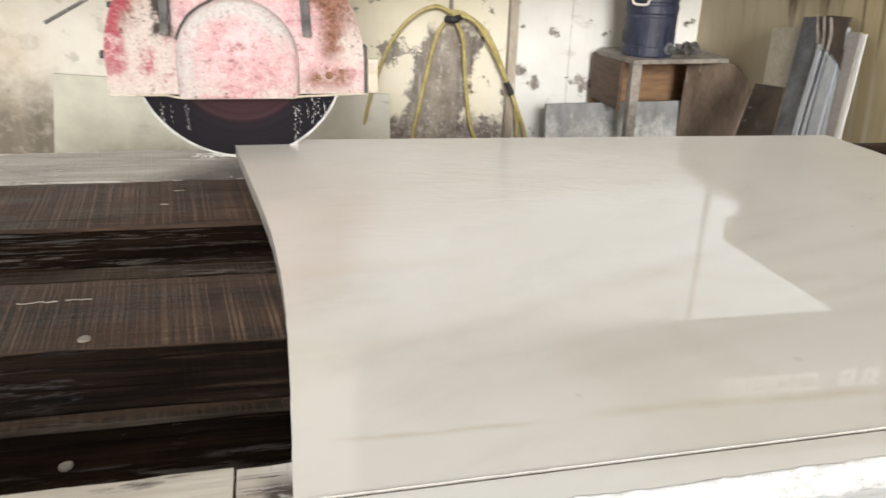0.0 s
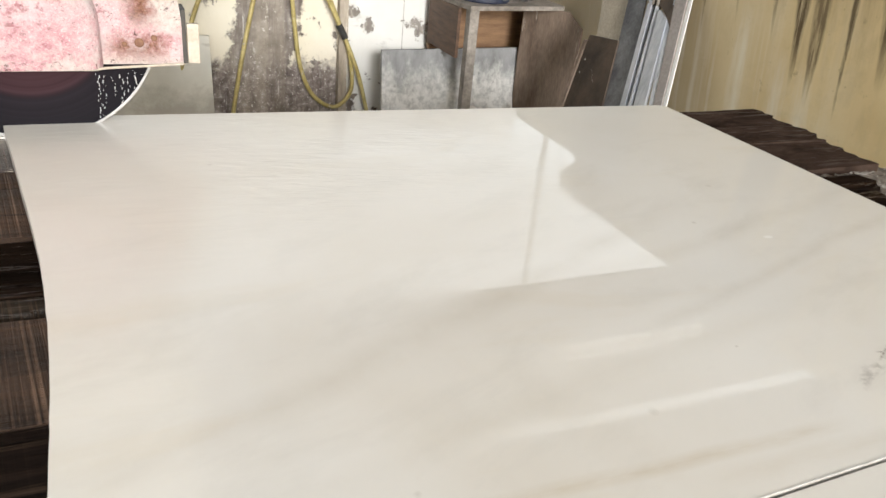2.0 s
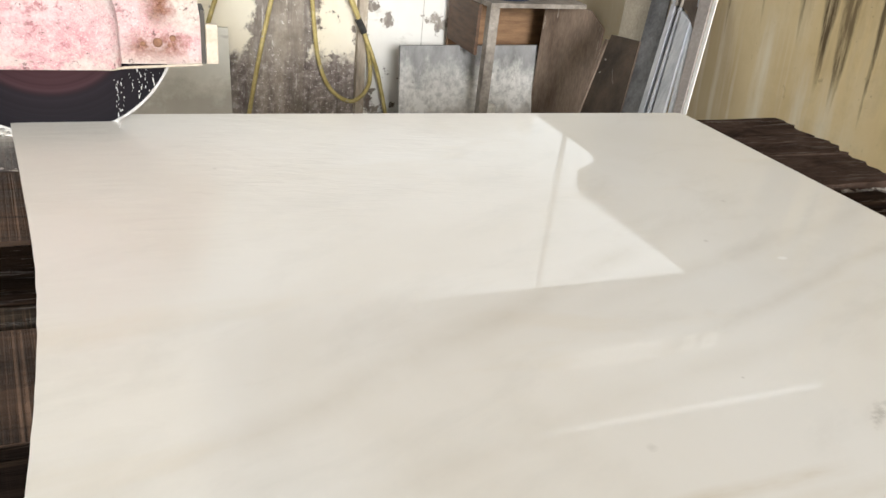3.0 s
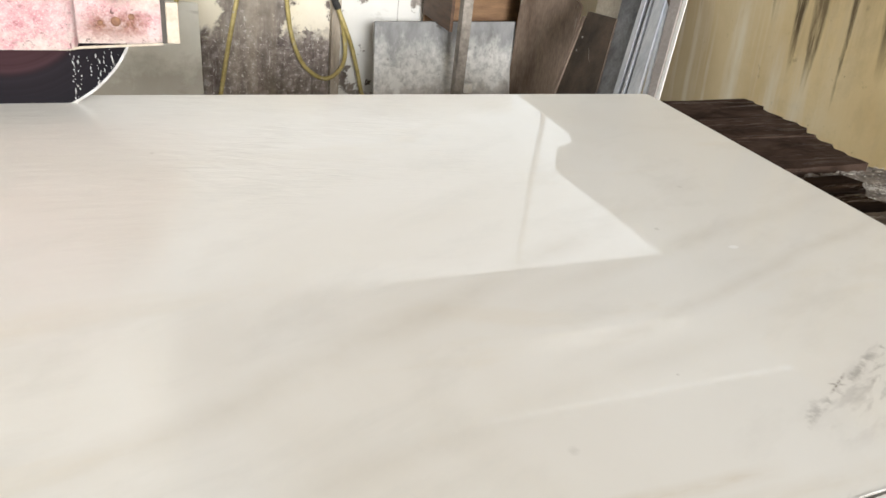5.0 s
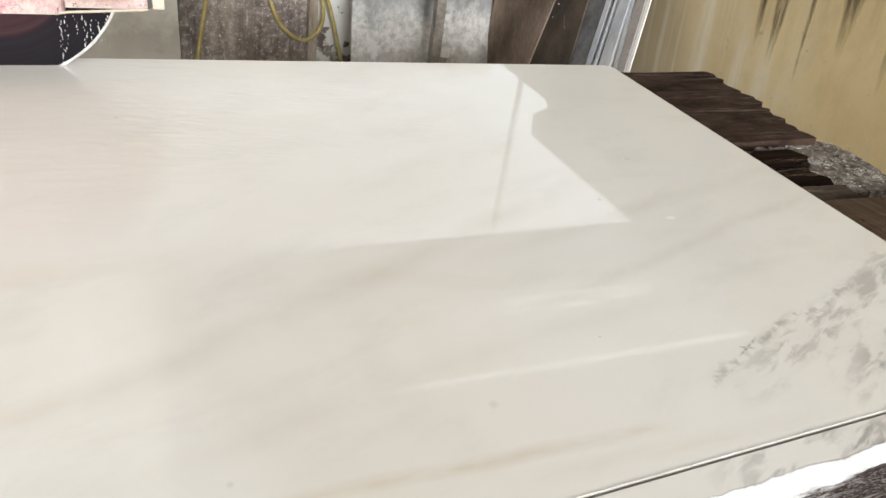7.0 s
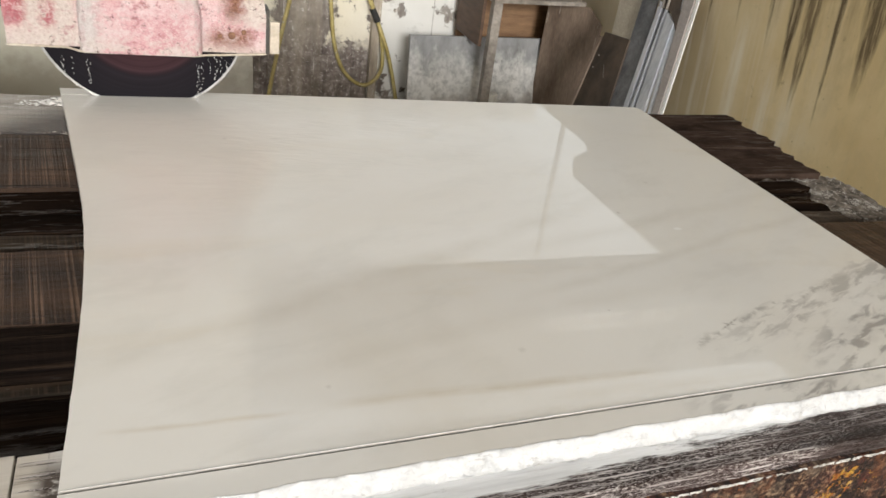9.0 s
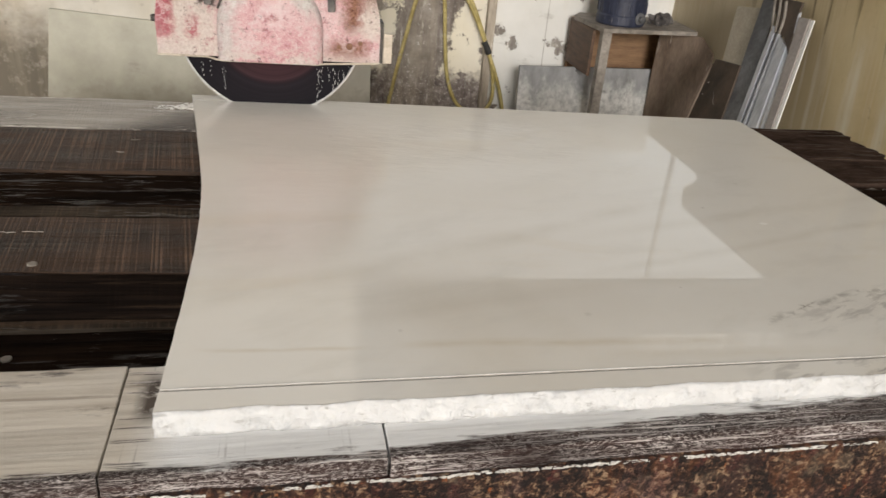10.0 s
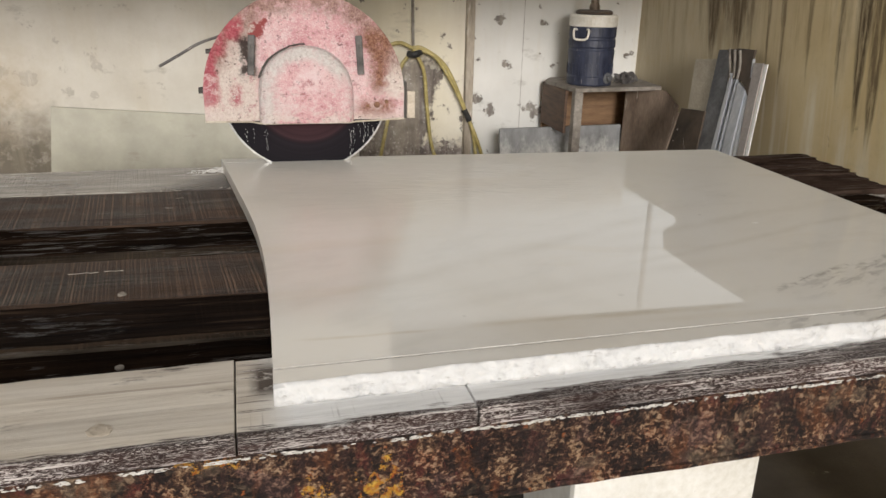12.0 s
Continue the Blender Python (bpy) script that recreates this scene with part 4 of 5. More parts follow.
CREAM = plain("worn_cream_paint", (0.40, 0.34, 0.27), (0.56, 0.50, 0.42), 30, 0.6, 0.3, spots=(0.20, 0.12, 0.09), spot_at=0.66)
DARK = plain("dark_grime_and_gaps", (0.03, 0.027, 0.024), (0.07, 0.06, 0.05), 18, 0.6, 0.3)
GRIP = plain("grimy_steel", (0.035, 0.032, 0.032), (0.12, 0.11, 0.105), 30, 0.6, 0.3, spots=(0.34, 0.29, 0.27), spot_at=0.60)
HOSE = plain("yellow_hose", (0.33, 0.265, 0.09), (0.48, 0.40, 0.17), 14, 0.45, 0.1, spots=(0.45, 0.41, 0.32), spot_at=0.60)
TAPE = plain("black_tape", (0.012, 0.012, 0.012), (0.03, 0.03, 0.03), 30, 0.5, 0.1)
BEAM = plain("painted_bridge", (0.15, 0.145, 0.135), (0.22, 0.21, 0.195), 4, 0.5, 0.1)
# paler than POST: distance haze put into the colour
POST_FAR = plain("pale_roof_post", (0.42, 0.41, 0.39), (0.52, 0.51, 0.49), 6, 0.7, 0.2)
LETTER = plain("faded_white_lettering", (0.66, 0.65, 0.63), (0.84, 0.83, 0.81), 28, 0.5, 0.05)
POST = plain("weathered_post", (0.20, 0.165, 0.125), (0.40, 0.35, 0.285), 9, 0.8, 0.4, spots=(0.62, 0.58, 0.51), spot_at=0.56, stretch=(1, 1, 0.25))
ROOFING = plain("grey_roofing", (0.40, 0.37, 0.35), (0.50, 0.47, 0.45), 2, 0.6, 0.1)
LEAN = pale_sheet()
EARTH = plain("yard_ground", (0.20, 0.18, 0.15), (0.32, 0.29, 0.25), 0.5, 0.85, 0.4, fine=12)


# ---- mesh kit ----
def box(bm, x0, x1, y0, y1, z0, z1, bev=0.0, m=None):
    made = bmesh.ops.create_cube(bm, size=1.0)["verts"]
    bmesh.ops.scale(bm, vec=(x1 - x0, y1 - y0, z1 - z0), verts=made)
    bmesh.ops.translate(bm, vec=((x0 + x1) / 2, (y0 + y1) / 2, (z0 + z1) / 2), verts=made)
    if bev:
        edges = list({e for v in made for e in v.link_edges})
        made = bmesh.ops.bevel(bm, geom=edges, offset=bev, segments=2, affect="EDGES", profile=0.6)["verts"]
    if m is not None:
        bmesh.ops.transform(bm, matrix=m, verts=made)
    return made


def lathe(bm, profile, seg=32, m=None):
    """Turns (radius, height) pairs round z and closes the ends."""
    rings = []
    for r, h in profile:
        rings.append([bm.verts.new((r * math.cos(2 * math.pi * i / seg), r * math.sin(2 * math.pi * i / seg), h)) for i in range(seg)])
    for a, b in zip(rings, rings[1:]):
        for i in range(seg):
            bm.faces.new((a[i], a[(i + 1) % seg], b[(i + 1) % seg], b[i]))
    bm.faces.new(rings[0][::-1])
    bm.faces.new(rings[-1])
    made = [v for ring in rings for v in ring]
    if m is not None:
        bmesh.ops.transform(bm, matrix=m, verts=made)
    return made


def smooth_path(points, steps=8):
    """A soft curve through points (Catmull-Rom)."""
    p = [Vector(q) for q in points]
    p = [p[0] * 2 - p[1], *p, p[-1] * 2 - p[-2]]
    out = []
    for a, b, c, d in zip(p, p[1:], p[2:], p[3:]):
        for i in range(steps):
            t = i / steps
            out.append(0.5 * (2 * b + (c - a) * t + (2 * a - 5 * b + 4 * c - d) * t * t + (3 * b - a - 3 * c + d) * t ** 3))
    return out + [p[-2]]


def tube(bm, points, r, seg=10):
    rings, side = [], Vector((0.31, 0.87, 0.38))
    for i, p in enumerate(points):
        ahead = (points[min(i + 1, len(points) - 1)] - points[max(i - 1, 0)]).normalized()
        u = ahead.cross(side).normalized()
        w = ahead.cross(u)
        rings.append([bm.verts.new(p + r * (math.cos(2 * math.pi * k / seg) * u + math.sin(2 * math.pi * k / seg) * w)) for k in range(seg)])
    for a, b in zip(rings, rings[1:]):
        for k in range(seg):
            bm.faces.new((a[k], a[(k + 1) % seg], b[(k + 1) % seg], b[k]))
    bm.faces.new(rings[0][::-1])
    bm.faces.new(rings[-1])


def extrude_outline(bm, pts, depth):
    """A plate from an outline of Vectors, thickened by the vector depth."""
    a = [bm.verts.new(p) for p in pts]
    b = [bm.verts.new(Vector(p) + Vector(depth)) for p in pts]
    n = len(a)
    bm.faces.new(a)
    bm.faces.new(b[::-1])
    for i in range(n):
        bm.faces.new((a[i], b[i], b[(i + 1) % n], a[(i + 1) % n]))
    return a + b


def part(name, bm, material, parent=None, label="", smooth=False, at=None):
    bmesh.ops.recalc_face_normals(bm, faces=bm.faces)
    me = bpy.data.meshes.new(name)
    bm.to_mesh(me)
    bm.free()
    me.materials.append(material)
    if smooth:
        for p in me.polygons:
            p.use_smooth = True
    ob = new(name, me)
    if parent:
        ob.parent = parent
    if at is not None:
        ob.matrix_basis = at
    if label:
        tagged(ob, label)
    return ob


def blobs(name, items, material, smooth=False, at=None):
    """Many small lumps in one mesh: (centre, radius, stretch)."""
    g = (1 + 5 ** 0.5) / 2
    base = [Vector(c).normalized() for c in ((-1, g, 0), (1, g, 0), (-1, -g, 0), (1, -g, 0), (0, -1, g), (0, 1, g), (0, -1, -g), (0, 1, -g), (g, 0, -1), (g, 0, 1), (-g, 0, -1), (-g, 0, 1))]
    tri = ((0, 11, 5), (0, 5, 1), (0, 1, 7), (0, 7, 10), (0, 10, 11), (1, 5, 9), (5, 11, 4), (11, 10, 2), (10, 7, 6), (7, 1, 8), (3, 9, 4), (3, 4, 2), (3, 2, 6), (3, 6, 8), (3, 8, 9), (4, 9, 5), (2, 4, 11), (6, 2, 10), (8, 6, 7), (9, 8, 1))
    verts, faces = [], []
    for c, r, st in items:
        n = len(verts)
        for b in base:
            q = r * random.uniform(0.75, 1.2)
            verts.append((c[0] + b.x * q * st[0], c[1] + b.y * q * st[1], c[2] + b.z * q * st[2]))
        faces += [(a + n, b2 + n, d + n) for a, b2, d in tri]
    me = bpy.data.meshes.new(name)
    me.from_pydata(verts, [], faces)
    me.materials.append(material)
    if smooth:
        for p in me.polygons:
            p.use_smooth = True
    ob = new(name, me)
    if at is not None:
        ob.matrix_basis = at
    return ob


def wobble(bm, amount, scale=8.0, seed=0.0, only=None):
    for v in bm.verts:
        if only is None or only(v.co):
            n = noise.noise_vector(v.co * scale + Vector((seed, seed * 1.7, seed * 0.6)))
            v.co += n * amount


def slice_x(bm, cuts):
    """Cuts a mesh across x so that it can be roughened."""
    for x in cuts:
        bmesh.ops.bisect_plane(bm, geom=bm.verts[:] + bm.edges[:] + bm.faces[:], plane_co=(x, 0, 0), plane_no=(1, 0, 0))


def steps(a, b, n):
    return [a + (b - a) * i / n for i in range(1, n)]


def thing(name, label, category, group="", at=(0, 0, 0)):
    ob = new(name)
    ob.location = at
    return tagged(ob, label, category, group)


def B():
    return bmesh.new()


# ---- the setting ----
bm = B()
box(bm, -5, 2.9, -3.4, 3.0, -0.12, 0.0)
tagged(part("floor", bm, CONCRETE), "dark damp concrete workshop floor with slurry stains", "floor", kind="structure")
bm = B()
box(bm, -400, 400, -400, 400, -0.5, -0.14)
tagged(part("ground", bm, EARTH), "pale dusty yard ground outside the shed", "ground", kind="structure")

bm = B()
box(bm, -5.0, 2.50, 2.45, 2.62, 0, ZT + 0.92)
slice_x(bm, steps(-5, 2.5, 40))
wobble(bm, 0.012, 3, 2, lambda c: c.z > ZT + 0.9)
tagged(part("wall_back", bm, PLASTER), "white plastered wall with peeling paint and bare grey patches", "wall", kind="structure")

# the side wall is broken down beside the corner
bm = B()
prof = [(-3.4, 0), (2.45, 0), (2.45, ZT + 0.80), (1.95, ZT + 0.80), (1.74, ZT + 0.80), (1.70, ZT + 0.83), (1.84, ZT + 0.93), (1.81, ZT + 1.04), (1.3, ZT + 1.03), (0.8, ZT + 1.02), (-0.6, ZT + 1.04), (-3.4, ZT + 1.02)]
extrude_outline(bm, [Vector((2.50, y, z)) for y, z in prof], (0.03, 0, 0))
tagged(part("wall_right", bm, YELLOW), "yellowed plaster wall with dark water runs and pale streaks", "wall", kind="structure")
bm = B()
box(bm, 2.502, 2.528, 2.053, 2.078, ZT + 0.79, 3.75, 0.005)
tagged(part("corner_post", bm, POST_FAR), "weathered grey roof post standing on the broken wall", "post", kind="structure")
# unseen wall, added to close the shed for bounced light
bm = B()
box(bm, -5.16, -5.0, -3.4, 2.62, 0, 3.7)
tagged(part("wall_left", bm, PLASTER), "unseen white plastered side wall, added to close the shed", "wall", kind="structure")

bm = B()
n = 176
top = []
for i in range(n + 1):
    x = -5.4 + 12.6 * i / n
    h = 3.75 + 0.03 * math.sin(i * math.pi / 2)
    top.append((bm.verts.new((x, -2.2, h + 0.2)), bm.verts.new((x, 1.82, h))))
for a, b in zip(top, top[1:]):
    bm.faces.new((a[0], b[0], b[1], a[1]))
bmesh.ops.solidify(bm, geom=bm.faces[:], thickness=0.01)
tagged(part("roof", bm, ROOFING), "grey corrugated sheet roof over the shed", "roof", kind="structure")


# ---- the saw table ----
TABLE = thing("saw_table", "heavy steel saw table decked with soaked dark wooden planks", "saw table")
ZB = ZT - 0.032


def plank(y0, y1, x1, top, mat, thick=0.06, seed=0, x0=-1.5, ragged=0.03, label="", name="plank", turn=0.0, bev=0.002):
    bm = B()
    box(bm, x0, x1, y0, y1, top - thick, top, bev)
    slice_x(bm, steps(x0, x1, max(8, round((x1 - x0) * 32))))
    for k in steps(y0, y1, 7):
        bmesh.ops.bisect_plane(bm, geom=bm.verts[:] + bm.edges[:] + bm.faces[:], plane_co=(0, k, 0), plane_no=(0, 1, 0))
    for v in bm.verts:
        v.co.z += 0.0035 * noise.noise(Vector((v.co.x * 5, v.co.y * 14, seed)))
        v.co.y += 0.004 * noise.noise(Vector((v.co.x * 4, v.co.z * 3, seed + 9))) + 0.004 * noise.noise(Vector((v.co.x * 23, v.co.z * 9, seed + 5)))
        if v.co.x > x1 - 0.01:
            v.co.x += ragged * noise.noise(Vector((v.co.y * 30, v.co.z * 8, seed))) - 0.3 * ragged * abs(noise.noise(Vector((v.co.y * 90, 0, seed))))
    return part(name, bm, mat, TABLE, label, at=pose(-0.024 * turn, 0, 0, 0, 0, turn))


plank(-0.165, 0.10, 0.70, ZB - 0.003, WOOD_WET, seed=1, ragged=0.002, label="flooded plank under the saw, slurry and wall reflection in its colour")
plank(-0.118, 0.045, 1.985, ZB - 0.003, WOOD_DRY, seed=11, x0=0.706)
plank(-0.246, -0.122, 1.972, ZB - 0.001, WOOD_DRY, seed=12, x0=0.906)
plank(-0.425, -0.250, 1.955, ZB - 0.004, WOOD_DRY, seed=13, x0=0.906)
plank(-0.465, -0.177, 0.90, ZB - 0.002, WOOD, seed=2, ragged=0.002)
plank(-0.640, -0.469, 0.93, ZB - 0.007, WOOD_DARK, seed=3, ragged=0.002)
plank(-0.548, -0.469, 1.83, ZB - 0.006, WOOD_DARK, seed=31, x0=0.935)
plank(-0.640, -0.556, 1.79, ZB - 0.010, WOOD_DARK, seed=32, x0=0.935)
plank(-0.708, -0.645, 1.83, ZB - 0.008, WOOD_GREY, seed=4, label="narrow greyed wet plank")
plank(-0.930, -0.713, 2.06, ZB - 0.002, WOOD, seed=5)
TURN = 2.45
plank(-1.198, -1.040, 2.0, ZB - 0.036, WOOD_DARK, seed=6, turn=1.2)
FRONT = "front plank crusted with pale slurry and saw scores"
plank(-1.420, -1.208, 0.0815, ZB, WOOD_PALE, seed=7, ragged=0.0, label=FRONT, thick=0.05, turn=TURN, bev=0.0015)
plank(-1.420, -1.208, 0.404, ZB - 0.001, WOOD_PALE, seed=8, x0=0.0838, ragged=0.0, label=FRONT, thick=0.05, turn=TURN, bev=0.0015)
plank(-1.420, -1.208, 2.06, ZB, WOOD_PALE, seed=9, x0=0.4065, ragged=0.0, label=FRONT, thick=0.05, turn=TURN, bev=0.0015)
# chamfered black wet timber before the gutter
bm = B()
extrude_outline(bm, [Vector((-1.5, y, z)) for y, z in ((-0.934, ZB - 0.004), (-0.934, ZB - 0.08), (-1.042, ZB - 0.08), (-1.042, ZB - 0.036), (-1.01, ZB - 0.022))], (3.5, 0, 0))
slice_x(bm, steps(-1.5, 2.0, 50))
wobble(bm, 0.004, 9, 3)
part("chamfered_timber", bm, WOOD_CHAMFER, TABLE)
plank(-1.062, -1.036, 2.0, ZB - 0.029, WOOD_GREY, seed=21, thick=0.02, turn=0.6, name="ledge", label="thin worn brown ledge")


def bolt(x, y, z, r=0.0075, mat=None, name="bolt"):
    bm = B()
    lathe(bm, [(r, -0.004), (r, 0.0008), (r * 0.7, 0.0016)], 10, pose(x, y, z))
    wobble(bm, 0.0025, 70, x * 9)
    return part(name, bm, mat or DUSTY, TABLE)


for x, y, z in ((-0.105, -1.130, ZB - 0.0345), (-0.134, -0.905, ZB), (-0.30, -0.62, ZB - 0.014), (-1.2, -0.30, ZB)):
    bolt(x, y, z)
bolt(-0.085, -1.372, ZB + 0.0008, 0.0165, CREAM, "plug")

# pale splintered scratches on the scored planks
for x, y, long, turn_by, k in ((-0.225, -0.785, 0.055, 2, 1), (-0.17, -0.781, 0.035, -2, 2), (-0.55, -0.84, 0.07, -3, 3), (-0.10, -0.255, 0.02, 4, 4), (-0.115, -0.345, 0.018, -3, 5)):
    bm = B()
    pts = [Vector((long * (f / 8 - 0.5), 0.0022 * noise.noise(Vector((f * 0.9, k * 3.1, 0))), 0.0004)) for f in range(9)]
    tube(bm, pts, 0.0009, 5)
    wobble(bm, 0.0012, 160, k)
    part("splinter", bm, DUSTY, TABLE, at=pose(x, y, ZB - 0.001, 0, 0, turn_by))

# steel frame under the planks
bm = B()
box(bm, -1.5, 2.06, -1.424, -1.417, ZB - 0.140, ZB - 0.029)
box(bm, -1.5, 2.06, -1.418, -1.35, ZB - 0.060, ZB - 0.052)
box(bm, -1.5, 2.06, -1.430, -1.35, ZB - 0.146, ZB - 0.138, 0.002)
slice_x(bm, steps(-1.5, 2.06, 70))
wobble(bm, 0.0025, 16, 4)
part("front_beam", bm, RUST, TABLE, "rusty channel beam with remains of yellow paint", at=pose(-0.06, 0, 0, 0, 0, TURN))
bm = B()
box(bm, -1.5, 1.97, -0.05, 0.05, ZB - 0.2, ZB - 0.066, 0.004)
part("rear_beam", bm, RUST, TABLE)
for x in (-1.3, -0.2, 0.67, 1.72):
    bm = B()
    box(bm, x - 0.05, x + 0.05, -1.33, -0.05, ZB - 0.14, ZB - 0.100, 0.004)
    part("cross_beam", bm, RUST, TABLE)
for x in (-1.0, 0.67, 1.65):
    for y0, y1 in ((-1.375, -1.15), (-0.12, 0.12)):
        bm = B()
        box(bm, x - 0.10, x + 0.22, y0, y1, 0, ZB - 0.147 if y0 < -1 else ZB - 0.2, 0.012)
        part("pier", bm, WHITEWASH, TABLE, "whitewashed masonry pier")

# crust of dried slurry along the beam's upper edge
items = []
for i in range(5200):
    x = random.uniform(-1.5, 2.05)
    if 0.6 * noise.noise(Vector((x * 6, 3, 1))) + 0.5 * noise.noise(Vector((x * 21, 4, 1))) + 0.6 * noise.noise(Vector((x * 70, 1, 1))) < random.uniform(-0.22, 0.26) - 0.12 * (x > 0.4):
        continue
    items.append(((x, -1.4262, ZB - 0.0295 + 0.002 * noise.noise(Vector((x * 12, 5, 1))) + random.uniform(-0.003, 0.0016)), random.uniform(0.0004, 0.0012), (random.uniform(1.0, 5), 0.8, random.uniform(0.6, 1.4))))
tagged(blobs("slurry_crust", items, CRUST, at=pose(-0.06, 0, 0, 0, 0, TURN)), "white crust of dried slurry along the beam edge", "slurry", kind="stuff")

# crumbs of slurry caught along the flooded plank's edge
items = []
for i in range(260):
    x = -1.5 + 1.53 * random.random()
    if noise.noise(Vector((x * 9, 6, 2))) < -0.05:
        continue
    items.append(((x, -0.172 + random.uniform(-0.006, 0.006), ZB - 0.001 + random.uniform(-0.002, 0.002)), random.uniform(0.0008, 0.0026), (random.uniform(1, 2.6), 1.0, 0.7)))
tagged(blobs("slurry_crumbs", items, DUSTY), "pale crumbs of slurry caught between wet planks", "slurry", kind="stuff")

# rubble crust at the far end of the bed
items = []
for i in range(5200):
    x, y = random.uniform(1.80, 2.015), random.uniform(-0.645, -0.42)
    d = noise.noise(Vector((x * 14, y * 20, 2))) + 0.6 * noise.noise(Vector((x * 60, y * 60, 5)))
    if d < 0.14:
        continue
    h = ZB - 0.020 + 0.006 * noise.noise(Vector((x * 25, y * 25, 1)))
    items.append(((x, y, h + random.uniform(-0.001, 0.002)), random.choice((0.0005, 0.0006, 0.0008, 0.0013)), (random.uniform(0.7, 2.6), random.uniform(0.6, 1.3), random.uniform(0.3, 0.7))))
tagged(blobs("rubble", items, CRUMBS), "pale crumbled slurry and stone chips on the bed end", "rubble", kind="stuff")
bm = B()
box(bm, 1.76, 2.02, -0.66, -0.41, ZB - 0.12, ZB - 0.022)
slice_x(bm, steps(1.76, 2.02, 26))
for k in steps(-0.66, -0.41, 26):
    bmesh.ops.bisect_plane(bm, geom=bm.verts[:] + bm.edges[:] + bm.faces[:], plane_co=(0, k, 0), plane_no=(0, 1, 0))
wobble(bm, 0.006, 25, 3)
wobble(bm, 0.004, 70, 5)
part("end_block", bm, RUBBLE, TABLE)

# ---- the slab and the strip already sawn off its front ----
EDGE = smooth_path([(0.0, 0.004, 0), (0.055, -0.335, 0), (0.094, -0.588, 0), (0.113, -0.76, 0), (0.124, -0.92, 0), (0.130, -1.10, 0), (0.133, -1.3025, 0)], 7)
bm = B()
# the blade's kerf parts a narrow trim from the far side; it is open as far as the blade has come
outline = [Vector((x, y, ZT - 0.0318)) for x, y in ((-0.009, 0.052), (-0.001, 0.0035), (0.138, 0.0035), (0.138, -0.0025), (0.0005, -0.0025))]
outline += [Vector((p.x + 0.0015 * noise.noise(Vector((0, p.y * 40, 0))), p.y, ZT - 0.0318)) for p in EDGE if p.y < -0.006]
outline += [Vector((1.612, -1.247, ZT - 0.0318)), Vector((1.606, -0.6, ZT - 0.0318)), Vector((1.603, -0.022, ZT - 0.0318)), Vector((1.600, -0.005, ZT - 0.0318)), Vector((1.586, 0.003, ZT - 0.0318))]
made = extrude_outline(bm, outline, (0, 0, 0.0318))
rim = [e for e in bm.edges if all(v.co.z > ZT - 0.01 for v in e.verts)]
bmesh.ops.bevel(bm, geom=rim, offset=0.0009, segments=2, affect="EDGES")
SLAB = tagged(part("marble_slab", bm, MARBLE), "polished wet white marble slab with grey veins lying on planks", "stone slab")

# sawn sides in a darker grey, which puts the cut's shade into the colour
SLAB.data.materials.append(SAWN)
for p in SLAB.data.polygons:
    if abs(p.normal.z) < 0.3:
        p.material_index = 1

# a white bead added as the wet edge's highlight along the cut
bm = B()
for i in range(260):
    x = 0.135 + 1.47 * i / 260
    w = 0.0015 + 0.0010 * noise.noise(Vector((x * 26, 2, 8)))
    if w > 0.0006:
        y = -1.3085 + 0.0375 * x + 0.0006 * noise.noise(Vector((x * 60, 1, 3)))
        box(bm, x, x + 0.0058, y + 0.0022, y + 0.0022 + w, ZT - 0.0005, ZT + 0.0005)
part("highlight_bead", bm, SLURRY, SLAB, "fine white bead for the bright wet edge along the cut")

STRIP = thing("marble_offcut", "narrow sawn marble strip with a rough broken white edge", "stone offcut")
bm = B()
n = 300
rows = []
for i in range(n + 1):
    x = 0.133 + 1.47 * i / n
    yc = -1.3110 + 0.0372 * x
    q = Vector((x * 14, 0, 0))
    top_y = -1.335 + 0.006 * noise.noise(q) + 0.0022 * noise.noise(q * 4) + 0.001 * noise.noise(q * 11) + 0.039 * x - 0.016
    rows.append([Vector((x, yc, ZB)), Vector((x, yc, ZT)), Vector((x, top_y, ZT))] +
                [Vector((x, top_y - 0.001 * k - 0.009 * noise.noise(Vector((x * 26, k * 0.9, 4))) - 0.006 * noise.noise(Vector((x * 80, k * 1.6, 7))), ZT - 0.0062 * k)) for k in range(1, 5)] +
                [Vector((x, top_y - 0.006 + 0.003 * noise.noise(q * 2), ZB))])
bm.free()


def ribbon(name, profiles, material, label="", closed=True, smooth=False):
    """Joins a row of like profiles into one body."""
    bm = B()
    vs = [[bm.verts.new(c) for c in r] for r in profiles]
    n = len(vs[0])
    for a, b in zip(vs, vs[1:]):
        for k in range(n):
            bm.faces.new((a[k], a[(k + 1) % n], b[(k + 1) % n], b[k]))
    bm.faces.new(vs[0])
    bm.faces.new(vs[-1][::-1])
    return part(name, bm, material, STRIP, label, smooth=smooth)


ribbon("strip", [[r[0], r[1], r[2] + Vector((0, 0.002, 0)), r[2] + Vector((0, 0.002, ZB - ZT))] for r in rows], MARBLE)
ribbon("broken_edge", [[r[2] + Vector((0, 0.0018, 0)), *r[2:], r[2] + Vector((0, 0.0018, ZB - ZT))] for r in rows], BROKEN, "rough bright white broken edge", smooth=True)

# ---- the saw: its head travels along the bridge ----
X0, X1 = 0.0235, 0.2475
HEAD = thing("stone_saw", "worn pink stone saw with round guard and spinning blade", "stone saw", at=(X0, 0, ZT + 0.215))


